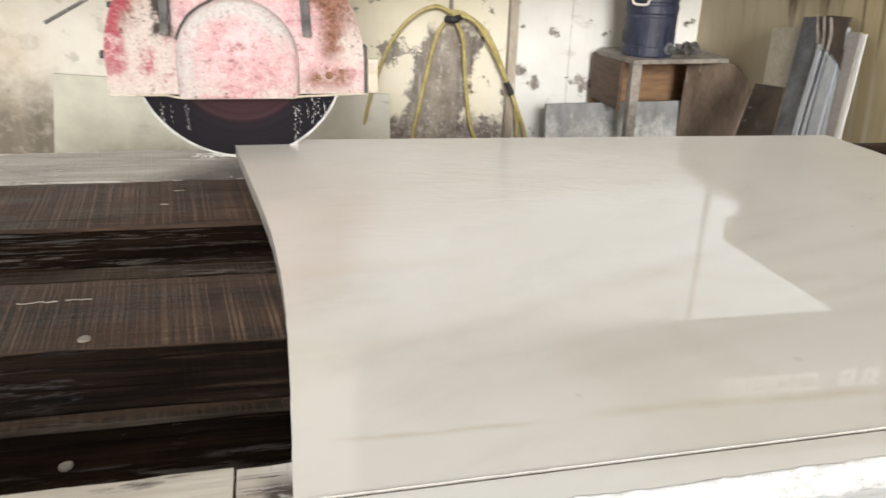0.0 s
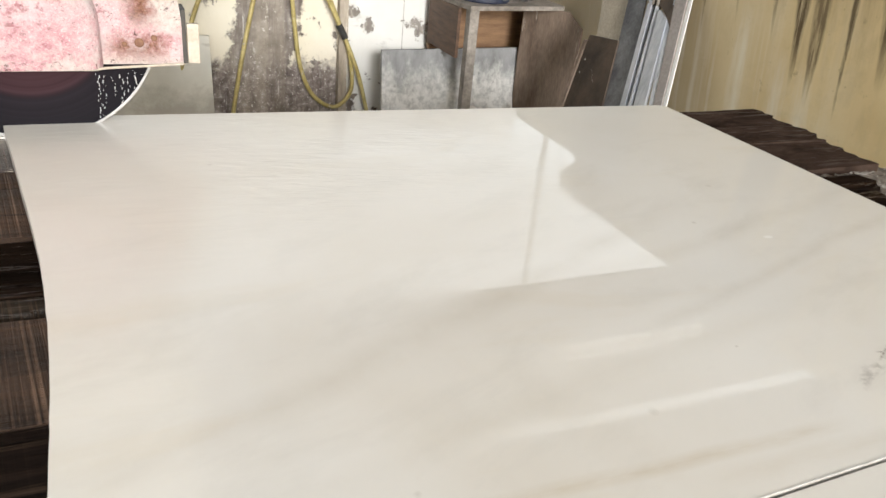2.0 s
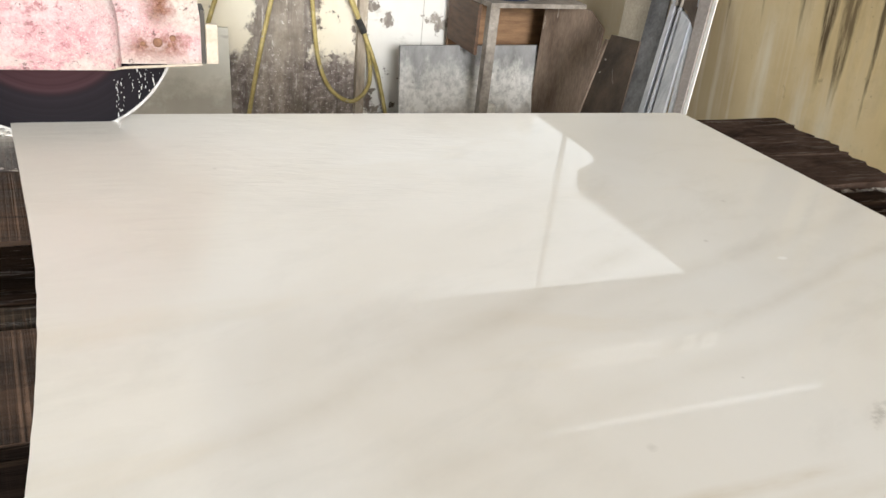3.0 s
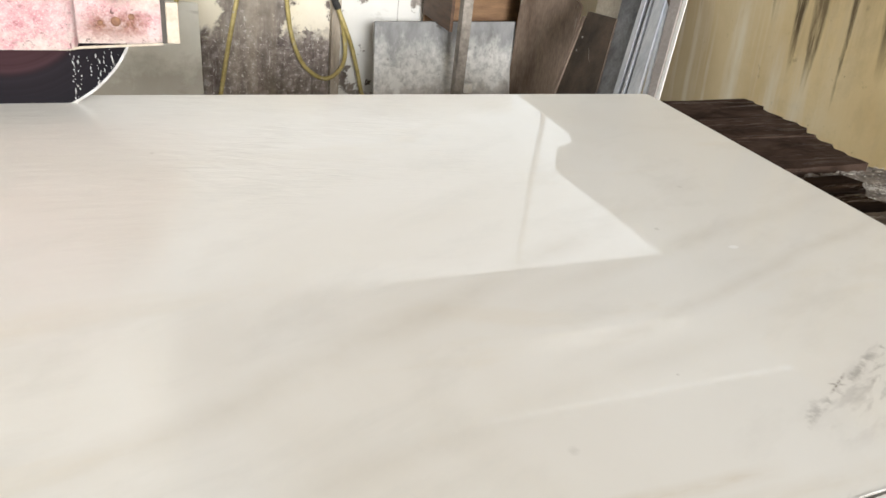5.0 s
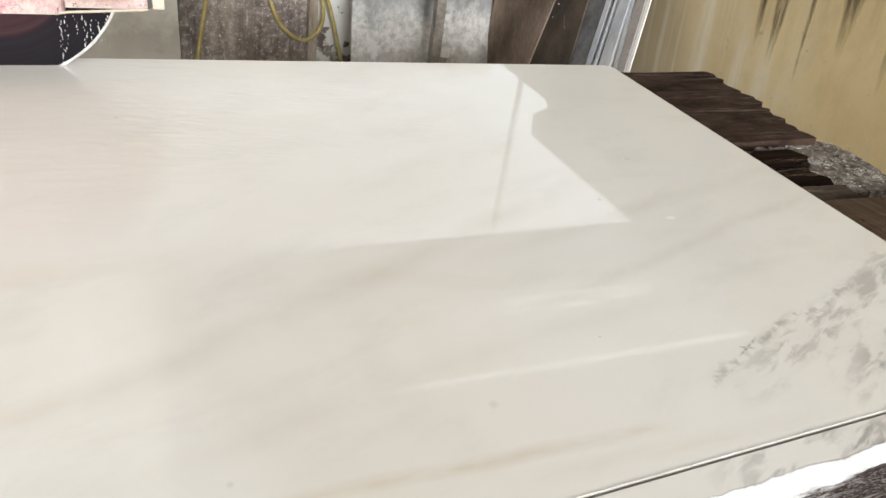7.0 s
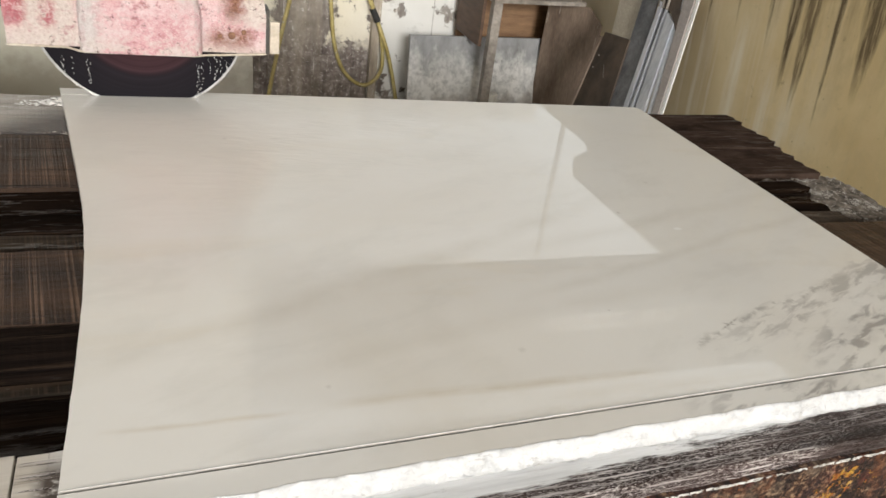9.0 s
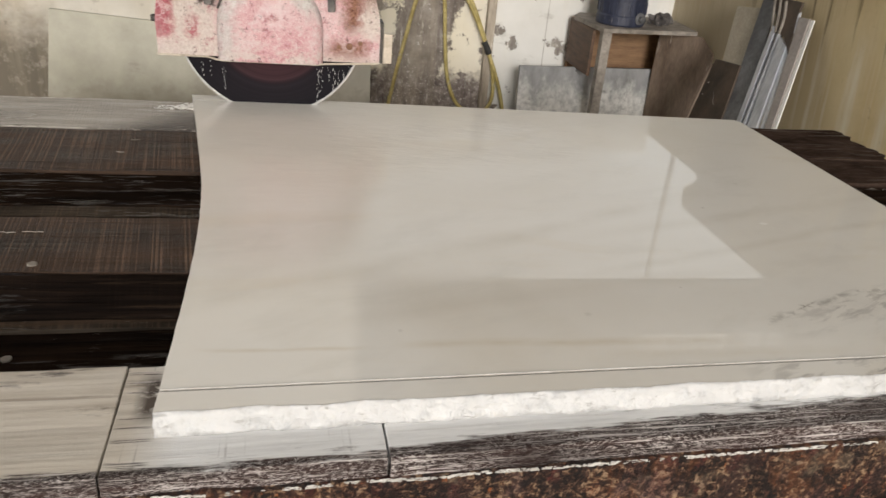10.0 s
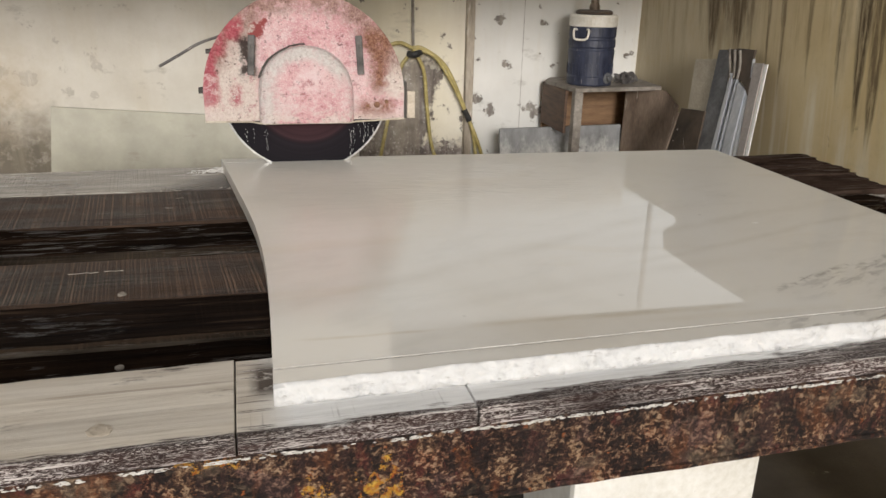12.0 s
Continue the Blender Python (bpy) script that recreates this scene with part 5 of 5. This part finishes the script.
def guard():
    bm = B()
    R, cz, zb = 0.284, -0.014, -0.085
    pts = [Vector((-R, 0, zb)), Vector((-R, 0, cz))]
    pts += [Vector((-R * math.cos(a), 0, cz + R * math.sin(a))) for a in [math.pi * i / 40 for i in range(1, 40)]]
    pts += [Vector((R, 0, cz)), Vector((R, 0, zb))]
    # open box: front plate, back plate and the curved rim
    front = [bm.verts.new(p + Vector((0, -0.045, 0))) for p in pts]
    rear = [bm.verts.new(p + Vector((0, 0.045, 0))) for p in pts]
    bm.faces.new(front[::-1])
    bm.faces.new(rear)
    for a, b, c, d in zip(front, front[1:], rear[1:], rear):
        bm.faces.new((a, b, c, d))
    bmesh.ops.bevel(bm, geom=[e for e in bm.edges if e.is_manifold and len({round(v.co.y, 3) for v in e.verts}) == 1 and abs(e.verts[0].co.y + 0.045) < 1e-4], offset=0.006, segments=2, affect="EDGES")
    bmesh.ops.solidify(bm, geom=bm.faces[:], thickness=0.004)
    part("guard", bm, PINK, HEAD, "pink guard with chipped and rusty paint")
    # rolled lower lip, with a dip below the hub cover
    bm = B()
    lip = [(-0.284, -0.085), (-0.16, -0.086), (-0.135, -0.087), (-0.12, -0.089), (0.12, -0.089), (0.14, -0.086), (0.284, -0.084)]
    tube(bm, [Vector((x, -0.050 if abs(x) > 0.14 else -0.072, z)) for x, z in lip], 0.0026, 8)
    part("lip", bm, CREAM, HEAD)


guard()
# domed hub cover
bm = B()
r, cz, zb = 0.134, -0.005, -0.088
outer = [(-r, zb), (-r, -0.045)] + [(-r * math.cos(math.pi * i / 28), cz + 0.13 * math.sin(math.pi * i / 28)) for i in range(0, 29)] + [(r, -0.045), (r, zb)]
loops = []
for s, y in ((1.0, -0.0455), (0.985, -0.064), (0.95, -0.073), (0.86, -0.079), (0.70, -0.083), (0.4, -0.085)):
    loops.append([bm.verts.new((x * s, y, zb + (z - zb) * (1 - (1 - s) * 0.8))) for x, z in outer])
for a, b in zip(loops, loops[1:]):
    for i in range(len(a) - 1):
        bm.faces.new((a[i], a[i + 1], b[i + 1], b[i]))
bm.faces.new(loops[-1])
part("hub_cover", bm, PINK_HUB, HEAD, "raised round-topped hub cover of worn pink steel", smooth=True)
# dark tube added as the shadow line over one shoulder of the hub cover
bm = B()
tube(bm, [Vector((-0.137 * math.cos(radians(q)), -0.0475, -0.005 + 0.134 * math.sin(radians(q)))) for q in range(18, 96, 6)], 0.0028, 6)
wobble(bm, 0.003, 60, 2)
part("shadow_line", bm, DARK, HEAD, "dark shadow line round the hub cover")
# two flat handles
for x, tilt in ((-0.147, 4), (0.152, -3)):
    bm = B()
    box(bm, -0.0095, 0.0095, -0.072, -0.062, -0.054, 0.054, 0.003)
    box(bm, -0.008, 0.008, -0.066, -0.046, 0.036, 0.047, 0.002)
    box(bm, -0.008, 0.008, -0.066, -0.046, -0.047, -0.036, 0.002)
    part("handle", bm, GRIP, HEAD, "dirty dark grey flat steel handle", at=pose(x, 0, 0.10, 0, tilt, 0))
# side plate and bolts
bm = B()
box(bm, 0.293, 0.316, -0.05, -0.038, -0.083, -0.005, 0.002)
part("side_plate", bm, CREAM, HEAD, "cream side plate")
# dark strip added for the shaded gap between guard and side plate
bm = B()
box(bm, 0.284, 0.2925, -0.04, 0.03, -0.085, 0.02)
part("gap_strip", bm, DARK, HEAD)
for x, z, k in ((-0.258, 0.105, 0.5), (-0.286, 0.0, 0.75)):
    bm = B()
    lathe(bm, [(0.012 * k, -0.012), (0.012 * k, 0.0), (0.016 * k, 0.0), (0.016 * k, 0.010)], 6, pose(x, -0.02, z, 0, 90, 0))
    wobble(bm, 0.003, 60, z)
    part("bolt", bm, DARK, HEAD)
for x, z, r in ((0.203, -0.043, 0.009), (0.231, -0.034, 0.006), (0.176, -0.046, 0.005)):
    bm = B()
    lathe(bm, [(r, 0), (r, 0.003), (r * 0.6, 0.005)], 12, pose(x, -0.045, z, 90, 0, 0))
    part("bolt", bm, RUSTED, HEAD)
# water pipe that sticks out
bm = B()
tube(bm, smooth_path([(-0.232, -0.02, 0.146), (-0.285, -0.03, 0.128), (-0.335, -0.04, 0.100), (-0.392, -0.05, 0.068)], 5), 0.004, 8)
part("water_pipe", bm, GRIP, HEAD, "thin bent grey pipe")

# blade with a bright wet rim
bm = B()
lathe(bm, [(0.06, -0.004), (0.240, -0.0025), (0.240, 0.0025), (0.06, 0.004)], 96, pose(0, 0, 0, 90, 0, 0))
BLADE_OB = part("blade", bm, BLADE, HEAD, "dark steel saw blade, spinning")
bm = B()
seg = 32
for i in range(seg):
    a0, a1 = 2 * math.pi * i / seg, 2 * math.pi * (i + 0.86) / seg
    pts = [(0.2392, a0), (0.2392, (a0 + a1) / 2), (0.2392, a1), (0.2445, a1), (0.2445, (a0 + a1) / 2), (0.2445, a0)]
    extrude_outline(bm, [Vector((q * math.cos(a), -0.003, q * math.sin(a))) for q, a in pts], (0, 0.006, 0))
part("rim", bm, RIM, BLADE_OB, "bright wet diamond rim")
bm = B()
lathe(bm, [(0.07, -0.03), (0.075, -0.012), (0.075, 0.012), (0.07, 0.03)], 40, pose(0, 0, 0, 90, 0, 0))
part("flange", bm, GREY_STEEL, BLADE_OB)

# spindle housing, motor and carriage behind the guard
bm = B()
lathe(bm, [(0.06, 0), (0.06, 0.16), (0.13, 0.16), (0.14, 0.18), (0.14, 0.40), (0.12, 0.42)], 32, pose(0, 0.048, 0.0, -90, 0, 0))
part("motor", bm, PINK, HEAD)
bm = B()
box(bm, -0.52, 0.26, 0.05, 0.104, 0.34, 1.16, 0.01)
box(bm, -0.05, 0.05, 0.05, 0.104, 0.10, 0.36, 0.01)
part("carriage", bm, CARRIAGE, HEAD, "off-white carriage plate that rides on the bridge")

# strands of cooling water below the guard
STRANDS = []
for k, (x, y, z, n, spread) in enumerate(((-0.118, -0.066, -0.098, 13, 0.060), (0.122, -0.066, -0.098, 22, 0.105), (0.131, -0.064, -0.098, 8, 0.07), (0.150, -0.055, -0.096, 6, 0.04), (0.165, -0.05, -0.095, 10, 0.06), (0.178, -0.05, -0.095, 6, 0.05), (0.19, -0.05, -0.095, 8, 0.045), (-0.175, -0.05, -0.095, 6, 0.04), (-0.15, -0.055, -0.095, 4, 0.05), (0.205, -0.05, -0.093, 5, 0.03))):
    bm = B()
    for i in range(n):
        f = i / n
        made = bmesh.ops.create_icosphere(bm, subdivisions=1, radius=random.uniform(0.0006, 0.0016))["verts"]
        bmesh.ops.scale(bm, vec=(0.8, 0.8, random.uniform(1.4, 3.4)), verts=made)
        bmesh.ops.translate(bm, vec=(random.uniform(-0.004, 0.004), random.uniform(-0.003, 0.003), -spread * f), verts=made)
    STRANDS.append((part("water_strand", bm, WATER, HEAD, smooth=True), x, y, z))

# bridge beam over the table
BRIDGE = thing("gantry", "grey painted steel gantry that carries the stone saw", "gantry")
bm = B()
box(bm, -4.4, 3.6, 0.12, 0.41, ZT + 0.77, ZT + 1.18, 0.01)
part("beam", bm, BEAM, BRIDGE)
bm = B()
box(bm, -4.4, 3.6, 0.105, 0.12, ZT + 0.79, ZT + 0.84, 0.003)
part("rail", bm, GREY_STEEL, BRIDGE)
for x in (-4.2, 3.4):
    bm = B()
    box(bm, x - 0.16, x + 0.16, 0.13, 0.40, -0.1, ZT + 0.77, 0.01)
    part("support", bm, BEAM, BRIDGE)
# lettering on the beam, kept as plain bars
for i, (w, h) in enumerate(((0.075, 0.07), (0.07, 0.07), (0.065, 0.07), (0.085, 0.07), (0.055, 0.06), (0.055, 0.06))):
    bm = B()
    x = (1.51, 1.60, 1.685, 1.77, 1.94, 2.03)[i]
    z = ZT + 0.845
    box(bm, x, x + w, 0.112, 0.1195, z, z + 0.016)
    box(bm, x, x + w, 0.112, 0.1195, z + h - 0.016, z + h)
    box(bm, x, x + 0.016, 0.112, 0.1195, z + 0.017, z + h - 0.017)
    box(bm, x + w - 0.016, x + w, 0.112, 0.1195, z + 0.017, z + h - 0.017)
    part("letter_bar", bm, LETTER, BRIDGE)
# white plate added to give the slab's reflection its bright wedge
bm = B()
extrude_outline(bm, [Vector((x, 0.119, ZT + z)) for x, z in ((2.46, 1.0), (2.52, 0.96), (2.62, 0.98), (2.90, 1.13), (2.84, 1.15))], (0, -0.008, 0))
part("bright_wedge", bm, LETTER, BRIDGE, "slanting white plate for a bright wedge mirrored in the slab")

# ---- along the back wall ----
bm = B()
box(bm, 1.335, 1.385, 2.395, 2.449, 0, ZT + 0.92, 0.006)
slice_x(bm, [1.36])
POST_OB = tagged(part("wall_post", bm, POST), "narrow weathered timber post fixed upright against the wall", "post")

HOSES = thing("hose_bundle", "old yellow water hoses hung in a bunch on the wall", "hose")


def hose(points, r=0.0115, name="hose"):
    bm = B()
    tube(bm, smooth_path([(x, y, ZT + z) for x, y, z in points], 8), r, 10)
    return part(name, bm, HOSE, HOSES, smooth=True)


hose([(1.0, 2.37, 0.12), (0.92, 2.37, 0.02), (0.86, 2.38, -0.22), (0.80, 2.38, -0.50), (0.74, 2.39, -0.84)])
hose([(1.0, 2.36, 0.12), (1.06, 2.36, 0.0), (1.085, 2.37, -0.22), (1.12, 2.38, -0.46), (1.19, 2.38, -0.62), (1.31, 2.38, -0.69), (1.40, 2.37, -0.60), (1.39, 2.36, -0.42), (1.33, 2.35, -0.25), (1.20, 2.35, 0.02), (1.06, 2.35, 0.13), (0.99, 2.36, 0.14)])
hose([(0.99, 2.35, 0.13), (1.12, 2.34, 0.09), (1.24, 2.34, -0.08), (1.335, 2.34, -0.27), (1.41, 2.34, -0.44), (1.46, 2.36, -0.58), (1.53, 2.38, -0.84)])
hose([(1.0, 2.37, 0.13), (0.90, 2.37, 0.165), (0.77, 2.37, 0.10), (0.66, 2.38, -0.04), (0.57, 2.38, -0.26), (0.50, 2.38, -0.55), (0.46, 2.38, -0.84)])
bm = B()
tube(bm, smooth_path([(0.965, 2.36, ZT + 0.10), (1.0, 2.325, ZT + 0.10), (1.04, 2.355, ZT + 0.115)], 6), 0.02, 10)
part("tie", bm, TAPE, HOSES, "black tie")
bm = B()
tube(bm, [Vector((1.315, 2.34, ZT - 0.235)), Vector((1.335, 2.34, ZT - 0.27)), Vector((1.352, 2.34, ZT - 0.305))], 0.0185, 10)
part("tape", bm, TAPE, HOSES, "black tape round a hose")
bm = B()
tube(bm, [Vector((0.995, 2.43, ZT + 0.92)), Vector((0.995, 2.40, ZT + 0.5)), Vector((0.995, 2.37, ZT + 0.13))], 0.009, 8)
part("hanger", bm, DUSTY, HOSES)

# pale sheets of stone leaning on the wall
SHEET = thing("leaning_stone_sheet", "thin pale stone sheet leaning against the wall", "stone slab")
bm = B()
extrude_outline(bm, [Vector((-1.13, 2.30, 0)), Vector((0.66, 2.30, 0)), Vector((0.66, 2.43, ZT - 0.315)), Vector((-1.08, 2.44, ZT - 0.20))], (0, -0.02, 0))
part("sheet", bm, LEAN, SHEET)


# ---- the corner: stand, cooler, boards ----
STAND = thing("corner_stand", "makeshift corner stand of dusty boards holding a water cooler", "stand")
st = ZT - 0.048
bm = B()
extrude_outline(bm, [Vector((1.82, 2.28, st - 0.022)), Vector((1.855, 1.87, st - 0.022)), Vector((2.43, 1.94, st - 0.022)), Vector((2.47, 2.40, st - 0.022)), Vector((1.9, 2.42, st - 0.022))], (0, 0, 0.022))
part("top", bm, DUSTY, STAND, "dusty board top")
bm = B()
box(bm, 1.856, 1.906, 1.872, 1.925, 0, st - 0.023, 0.003)
part("leg", bm, DUSTY, STAND, "pale upright post")
bm = B()
box(bm, 1.84, 2.44, 2.37, 2.39, 0.0, st - 0.023, 0.002)
part("back_panel", bm, PLY, STAND, "orange-brown plywood back")
bm = B()
extrude_outline(bm, [Vector((1.83, 1.96, ZT - 0.322)), Vector((1.83, 2.36, ZT - 0.322)), Vector((1.83, 2.36, st - 0.023)), Vector((1.83, 1.96, st - 0.023))], (0.016, 0, 0))
part("side_panel", bm, PLY_DARK, STAND, "dark brown plywood side")
bm = B()
extrude_outline(bm, [Vector((2.30, 2.16, 0)), Vector((2.465, 1.86, 0)), Vector((2.485, 1.83, st - 0.10)), Vector((2.44, 1.915, st - 0.023)), Vector((2.31, 2.16, st - 0.023))], (0.016, 0.008, 0))
part("side_panel", bm, BOARD, STAND, "brown dusty side board")

COOLER = thing("water_cooler", "dusty blue insulated drinking water cooler with white collar", "water cooler", at=(2.02, 2.08, st))
bm = B()
lathe(bm, [(0.128, 0), (0.134, 0.008), (0.135, 0.05), (0.131, 0.058), (0.133, 0.13), (0.137, 0.20), (0.133, 0.208), (0.133, 0.216), (0.138, 0.224), (0.138, 0.26), (0.134, 0.265), (0.134, 0.275), (0.138, 0.28), (0.138, 0.335)], 40)
COOLER_BODY = part("body", bm, BLUE, COOLER)
for i in range(20):
    w = 2 * math.pi * i / 20
    bm = B()
    box(bm, -0.006, 0.006, -0.003, 0.003, 0.064, 0.125)
    part("rib", bm, BLUE, COOLER_BODY, at=pose(0.134 * math.sin(w), -0.134 * math.cos(w), 0, 0, 0, math.degrees(w)))
bm = B()
lathe(bm, [(0.137, 0.335), (0.141, 0.34), (0.141, 0.392), (0.134, 0.402)], 40)
part("collar", bm, LID, COOLER, "dirty white plastic collar")
bm = B()
lathe(bm, [(0.10, 0.402), (0.108, 0.407), (0.108, 0.419), (0.09, 0.427)], 32)
part("lid", bm, BROWN, COOLER, "brown tray on the lid")
bm = B()
lathe(bm, [(0.03, 0.427), (0.032, 0.445), (0.024, 0.465), (0.024, 0.49), (0.020, 0.50), (0.022, 0.55), (0.026, 0.555), (0.026, 0.57), (0.001, 0.572)], 20)
part("cup", bm, TARNISH, COOLER, "brown tarnished metal cup upside down")
bm = B()
tube(bm, smooth_path([(-0.122, -0.06, 0.318), (-0.150, -0.085, 0.322), (-0.156, -0.094, 0.295), (-0.146, -0.10, 0.268), (-0.10, -0.138, 0.268), (-0.086, -0.140, 0.292), (-0.08, -0.132, 0.318), (-0.082, -0.112, 0.322)], 5), 0.0065, 8)
part("handle", bm, LID, COOLER, "white bail handle")
bm = B()
lathe(bm, [(0.032, 0), (0.032, 0.006), (0.018, 0.008), (0.018, 0.03), (0.012, 0.032)], 20, pose(0.062, -0.122, 0.048, 90, 0, 18))
part("spigot", bm, GREY_STEEL, COOLER, "grey tap")

CLUTTER = thing("rag_heap", "dark crumpled dusty cup and rag on the stand", "clutter", at=(2.27, 2.10, st))
bm = B()
bmesh.ops.create_icosphere(bm, subdivisions=3, radius=0.05)
bmesh.ops.scale(bm, vec=(1.4, 0.9, 0.7), verts=bm.verts)
wobble(bm, 0.035, 40, 6)
bmesh.ops.translate(bm, vec=(0, 0, 0.028), verts=bm.verts)
part("rag", bm, GRIP, CLUTTER)

# grey sheet standing before the stand
SH = thing("grey_sheet", "mottled grey stone sheet standing upright beneath the stand", "stone slab")
bm = B()
extrude_outline(bm, [Vector((1.49, 2.05, 0)), Vector((2.32, 2.12, 0)), Vector((2.32, 2.20, ZT - 0.32)), Vector((1.488, 2.12, ZT - 0.32))], (0, 0.02, 0))
part("sheet", bm, ZINC, SH)

VALVE = thing("pipe_stub", "short pale capped water pipe rising from the floor", "pipe", at=(1.97, 1.98, 0))
bm = B()
lathe(bm, [(0.02, 0), (0.02, ZT - 0.63)], 16)
part("pipe", bm, DUSTY, VALVE)
bm = B()
lathe(bm, [(0.030, ZT - 0.64), (0.032, ZT - 0.635), (0.032, ZT - 0.60), (0.026, ZT - 0.592)], 8)
part("cap", bm, WHITEWASH, VALVE, "whitish pipe cap")

# boards against the side wall; heights count from the slab's top
def leaning(name, label, tl, bl, tr, br, mat, thick=0.008, lift=0.0, category="board"):
    """A board that leans on the side wall: upper and lower points of its two long edges; it reaches down to the floor."""
    pts = [Vector(p) + Vector((-lift, 0, ZT)) for p in (tl, bl, tr, br)]
    a, c = ((p + (q - p) * (p.z / (p.z - q.z))) for p, q in ((pts[0], pts[1]), (pts[2], pts[3])))
    bm = B()
    extrude_outline(bm, [pts[0], a, c, pts[2]], (-thick, 0, 0))
    return tagged(part(name, bm, mat), label, category, "boards leaning in the corner")


leaning("pale_card", "pale grey card leaning above a dark board", (2.452, 1.621, 0.141), (2.38, 1.515, -0.112), (2.46, 1.378, 0.167), (2.385, 1.312, -0.095), CARD)
DARK_BOARD = leaning("dark_board", "dark brown scarred board with nail marks leaning on the wall", (2.356, 1.53, -0.112), (2.285, 1.51, -0.349), (2.362, 1.303, -0.093), (2.303, 1.243, -0.289), BROWN, 0.014)
tl, bl, tr, br = (Vector(p) + Vector((-0.014, 0, ZT)) for p in ((2.356, 1.53, -0.112), (2.285, 1.51, -0.349), (2.362, 1.303, -0.093), (2.303, 1.243, -0.289)))


def on_board(u, w):
    return (tl.lerp(tr, u)).lerp(bl.lerp(br, u), w)


for u, w, r in ((0.14, 0.48, 0.0042), (0.11, 0.74, 0.0034)):
    bm = B()
    lathe(bm, [(r, -0.002), (r, 0.002), (r * 0.5, 0.004)], 10, Matrix.Translation(on_board(u, w)) @ pose(0, 0, 0, 0, -75, 0))
    part("nail", bm, DUSTY, DARK_BOARD, "pale nail head")
for pts in (((0.44, 0.66), (0.50, 0.74), (0.53, 0.84), (0.60, 0.93)),):
    bm = B()
    tube(bm, [on_board(u, w) + Vector((-0.001, 0, 0)) for u, w in pts], 0.0007, 6)
    part("scratch", bm, DUSTY, DARK_BOARD, "pale scratch")
leaning("brown_lath", "brown wooden lath leaning on the wall", (2.356, 1.56, -0.14), (2.285, 1.535, -0.36), (2.356, 1.535, -0.14), (2.285, 1.512, -0.36), BOARD, 0.02, 0.004)
leaning("steel_sheet", "dull grey steel sheet leaning on the wall", (2.453, 1.407, 0.211), (2.305, 1.248, -0.284), (2.456, 1.290, 0.221), (2.307, 1.10, -0.276), GREY_STEEL, 0.006, category="metal sheet")
leaning("aluminium_profile", "narrow pale aluminium profile leaning on the wall", (2.424, 1.21, 0.113), (2.307, 1.108, -0.277), (2.425, 1.184, 0.117), (2.308, 1.075, -0.274), ALU, 0.02, category="metal profile")
# dark strip laid in for the shade between two profiles
leaning("profile_gap", "dark strip for the shaded gap between pale profiles", (2.424, 1.18, 0.10), (2.308, 1.073, -0.274), (2.42, 1.135, 0.09), (2.31, 1.035, -0.265), DARK, 0.006, category="metal profile")
leaning("aluminium_profile", "broad bluish aluminium profile leaning on the wall", (2.42, 1.15, 0.09), (2.31, 1.055, -0.268), (2.42, 1.14, 0.09), (2.31, 1.042, -0.266), ALU, 0.02, category="metal profile")
leaning("aluminium_profile", "broad bluish aluminium profile leaning on the wall", (2.413, 1.122, 0.078), (2.311, 1.026, -0.262), (2.405, 1.045, 0.05), (2.313, 0.956, -0.257), ALU, 0.016, category="metal profile")
leaning("aluminium_profile", "thin pale edge profile leaning on the wall", (2.446, 1.1, 0.188), (2.314, 0.94, -0.254), (2.449, 1.084, 0.195), (2.315, 0.92, -0.249), ALU, 0.010, category="metal profile")
leaning("grey_board", "grey board leaning on the wall beside a white lath", (2.443, 1.072, 0.177), (2.315, 0.908, -0.25), (2.444, 0.998, 0.181), (2.317, 0.861, -0.244), PANEL, 0.010)
leaning("white_lath", "thin bright white lath leaning on the wall", (2.444, 0.992, 0.178), (2.317, 0.857, -0.244), (2.444, 0.970, 0.18), (2.319, 0.838, -0.237), WHITE_EDGE, 0.004)
bm = B()
a = [(1.326, 0.218), (1.225, 0.232), (1.10, 0.235), (1.086, 0.177), (1.010, 0.024), (1.06, 0.06), (1.109, 0.086), (1.19, 0.10), (1.24, 0.16)]
extrude_outline(bm, [Vector((2.45 + 0.3 * (z - 0.2), y, ZT + z)) for y, z in a], (-0.012, 0, 0))
tagged(part("curved_offcut", bm, BROWN), "curved dark wooden offcut standing among the profiles", "offcut")
for k in range(3):
    bm = B()
    p0 = [(1.30 - 0.045 * k, 0.222), (1.255 - 0.045 * k, 0.16), (1.20 - 0.03 * k, 0.09)]
    tube(bm, smooth_path([(2.435 + 0.3 * (z - 0.2), y, ZT + z) for y, z in p0], 5), 0.007, 6)
    tagged(part("curved_moulding", bm, DUSTY), "short curved pale moulding standing among the profiles", "moulding", "boards leaning in the corner")

# white splash where the blade leaves the slab
items = []
for i in range(150):
    u = random.random()
    items.append(((0.012 - 0.12 * u ** 1.6, 0.02 + random.uniform(-0.012, 0.03), ZB + random.uniform(0.0, 0.024) * (1 - u) ** 2), random.uniform(0.002, 0.006) * (1.15 - u), (2.4, 1.6, 0.5)))
tagged(blobs("slurry_foam", items, SLURRY, smooth=True), "white splash of slurry foam beside the cut", "foam", kind="stuff")


# ---- what moves ----
def motions():
    ts = [0.5 * i for i in range(25)]
    walk(HEAD, [(t, pose(X0 + (X1 - X0) * t / 12, 0, ZT + 0.215)) for t in ts])
    walk(BLADE_OB, [(0.1 * i, pose(0, 0, 0, 0, 75 * i, 0)) for i in range(121)])
    for k, (ob, x, y, z) in enumerate(STRANDS):
        walk(ob, [(0.1 * i, pose(x, y, z - 0.007 - 0.007 * math.sin(2.1 * i + k))) for i in range(121)])


motions()
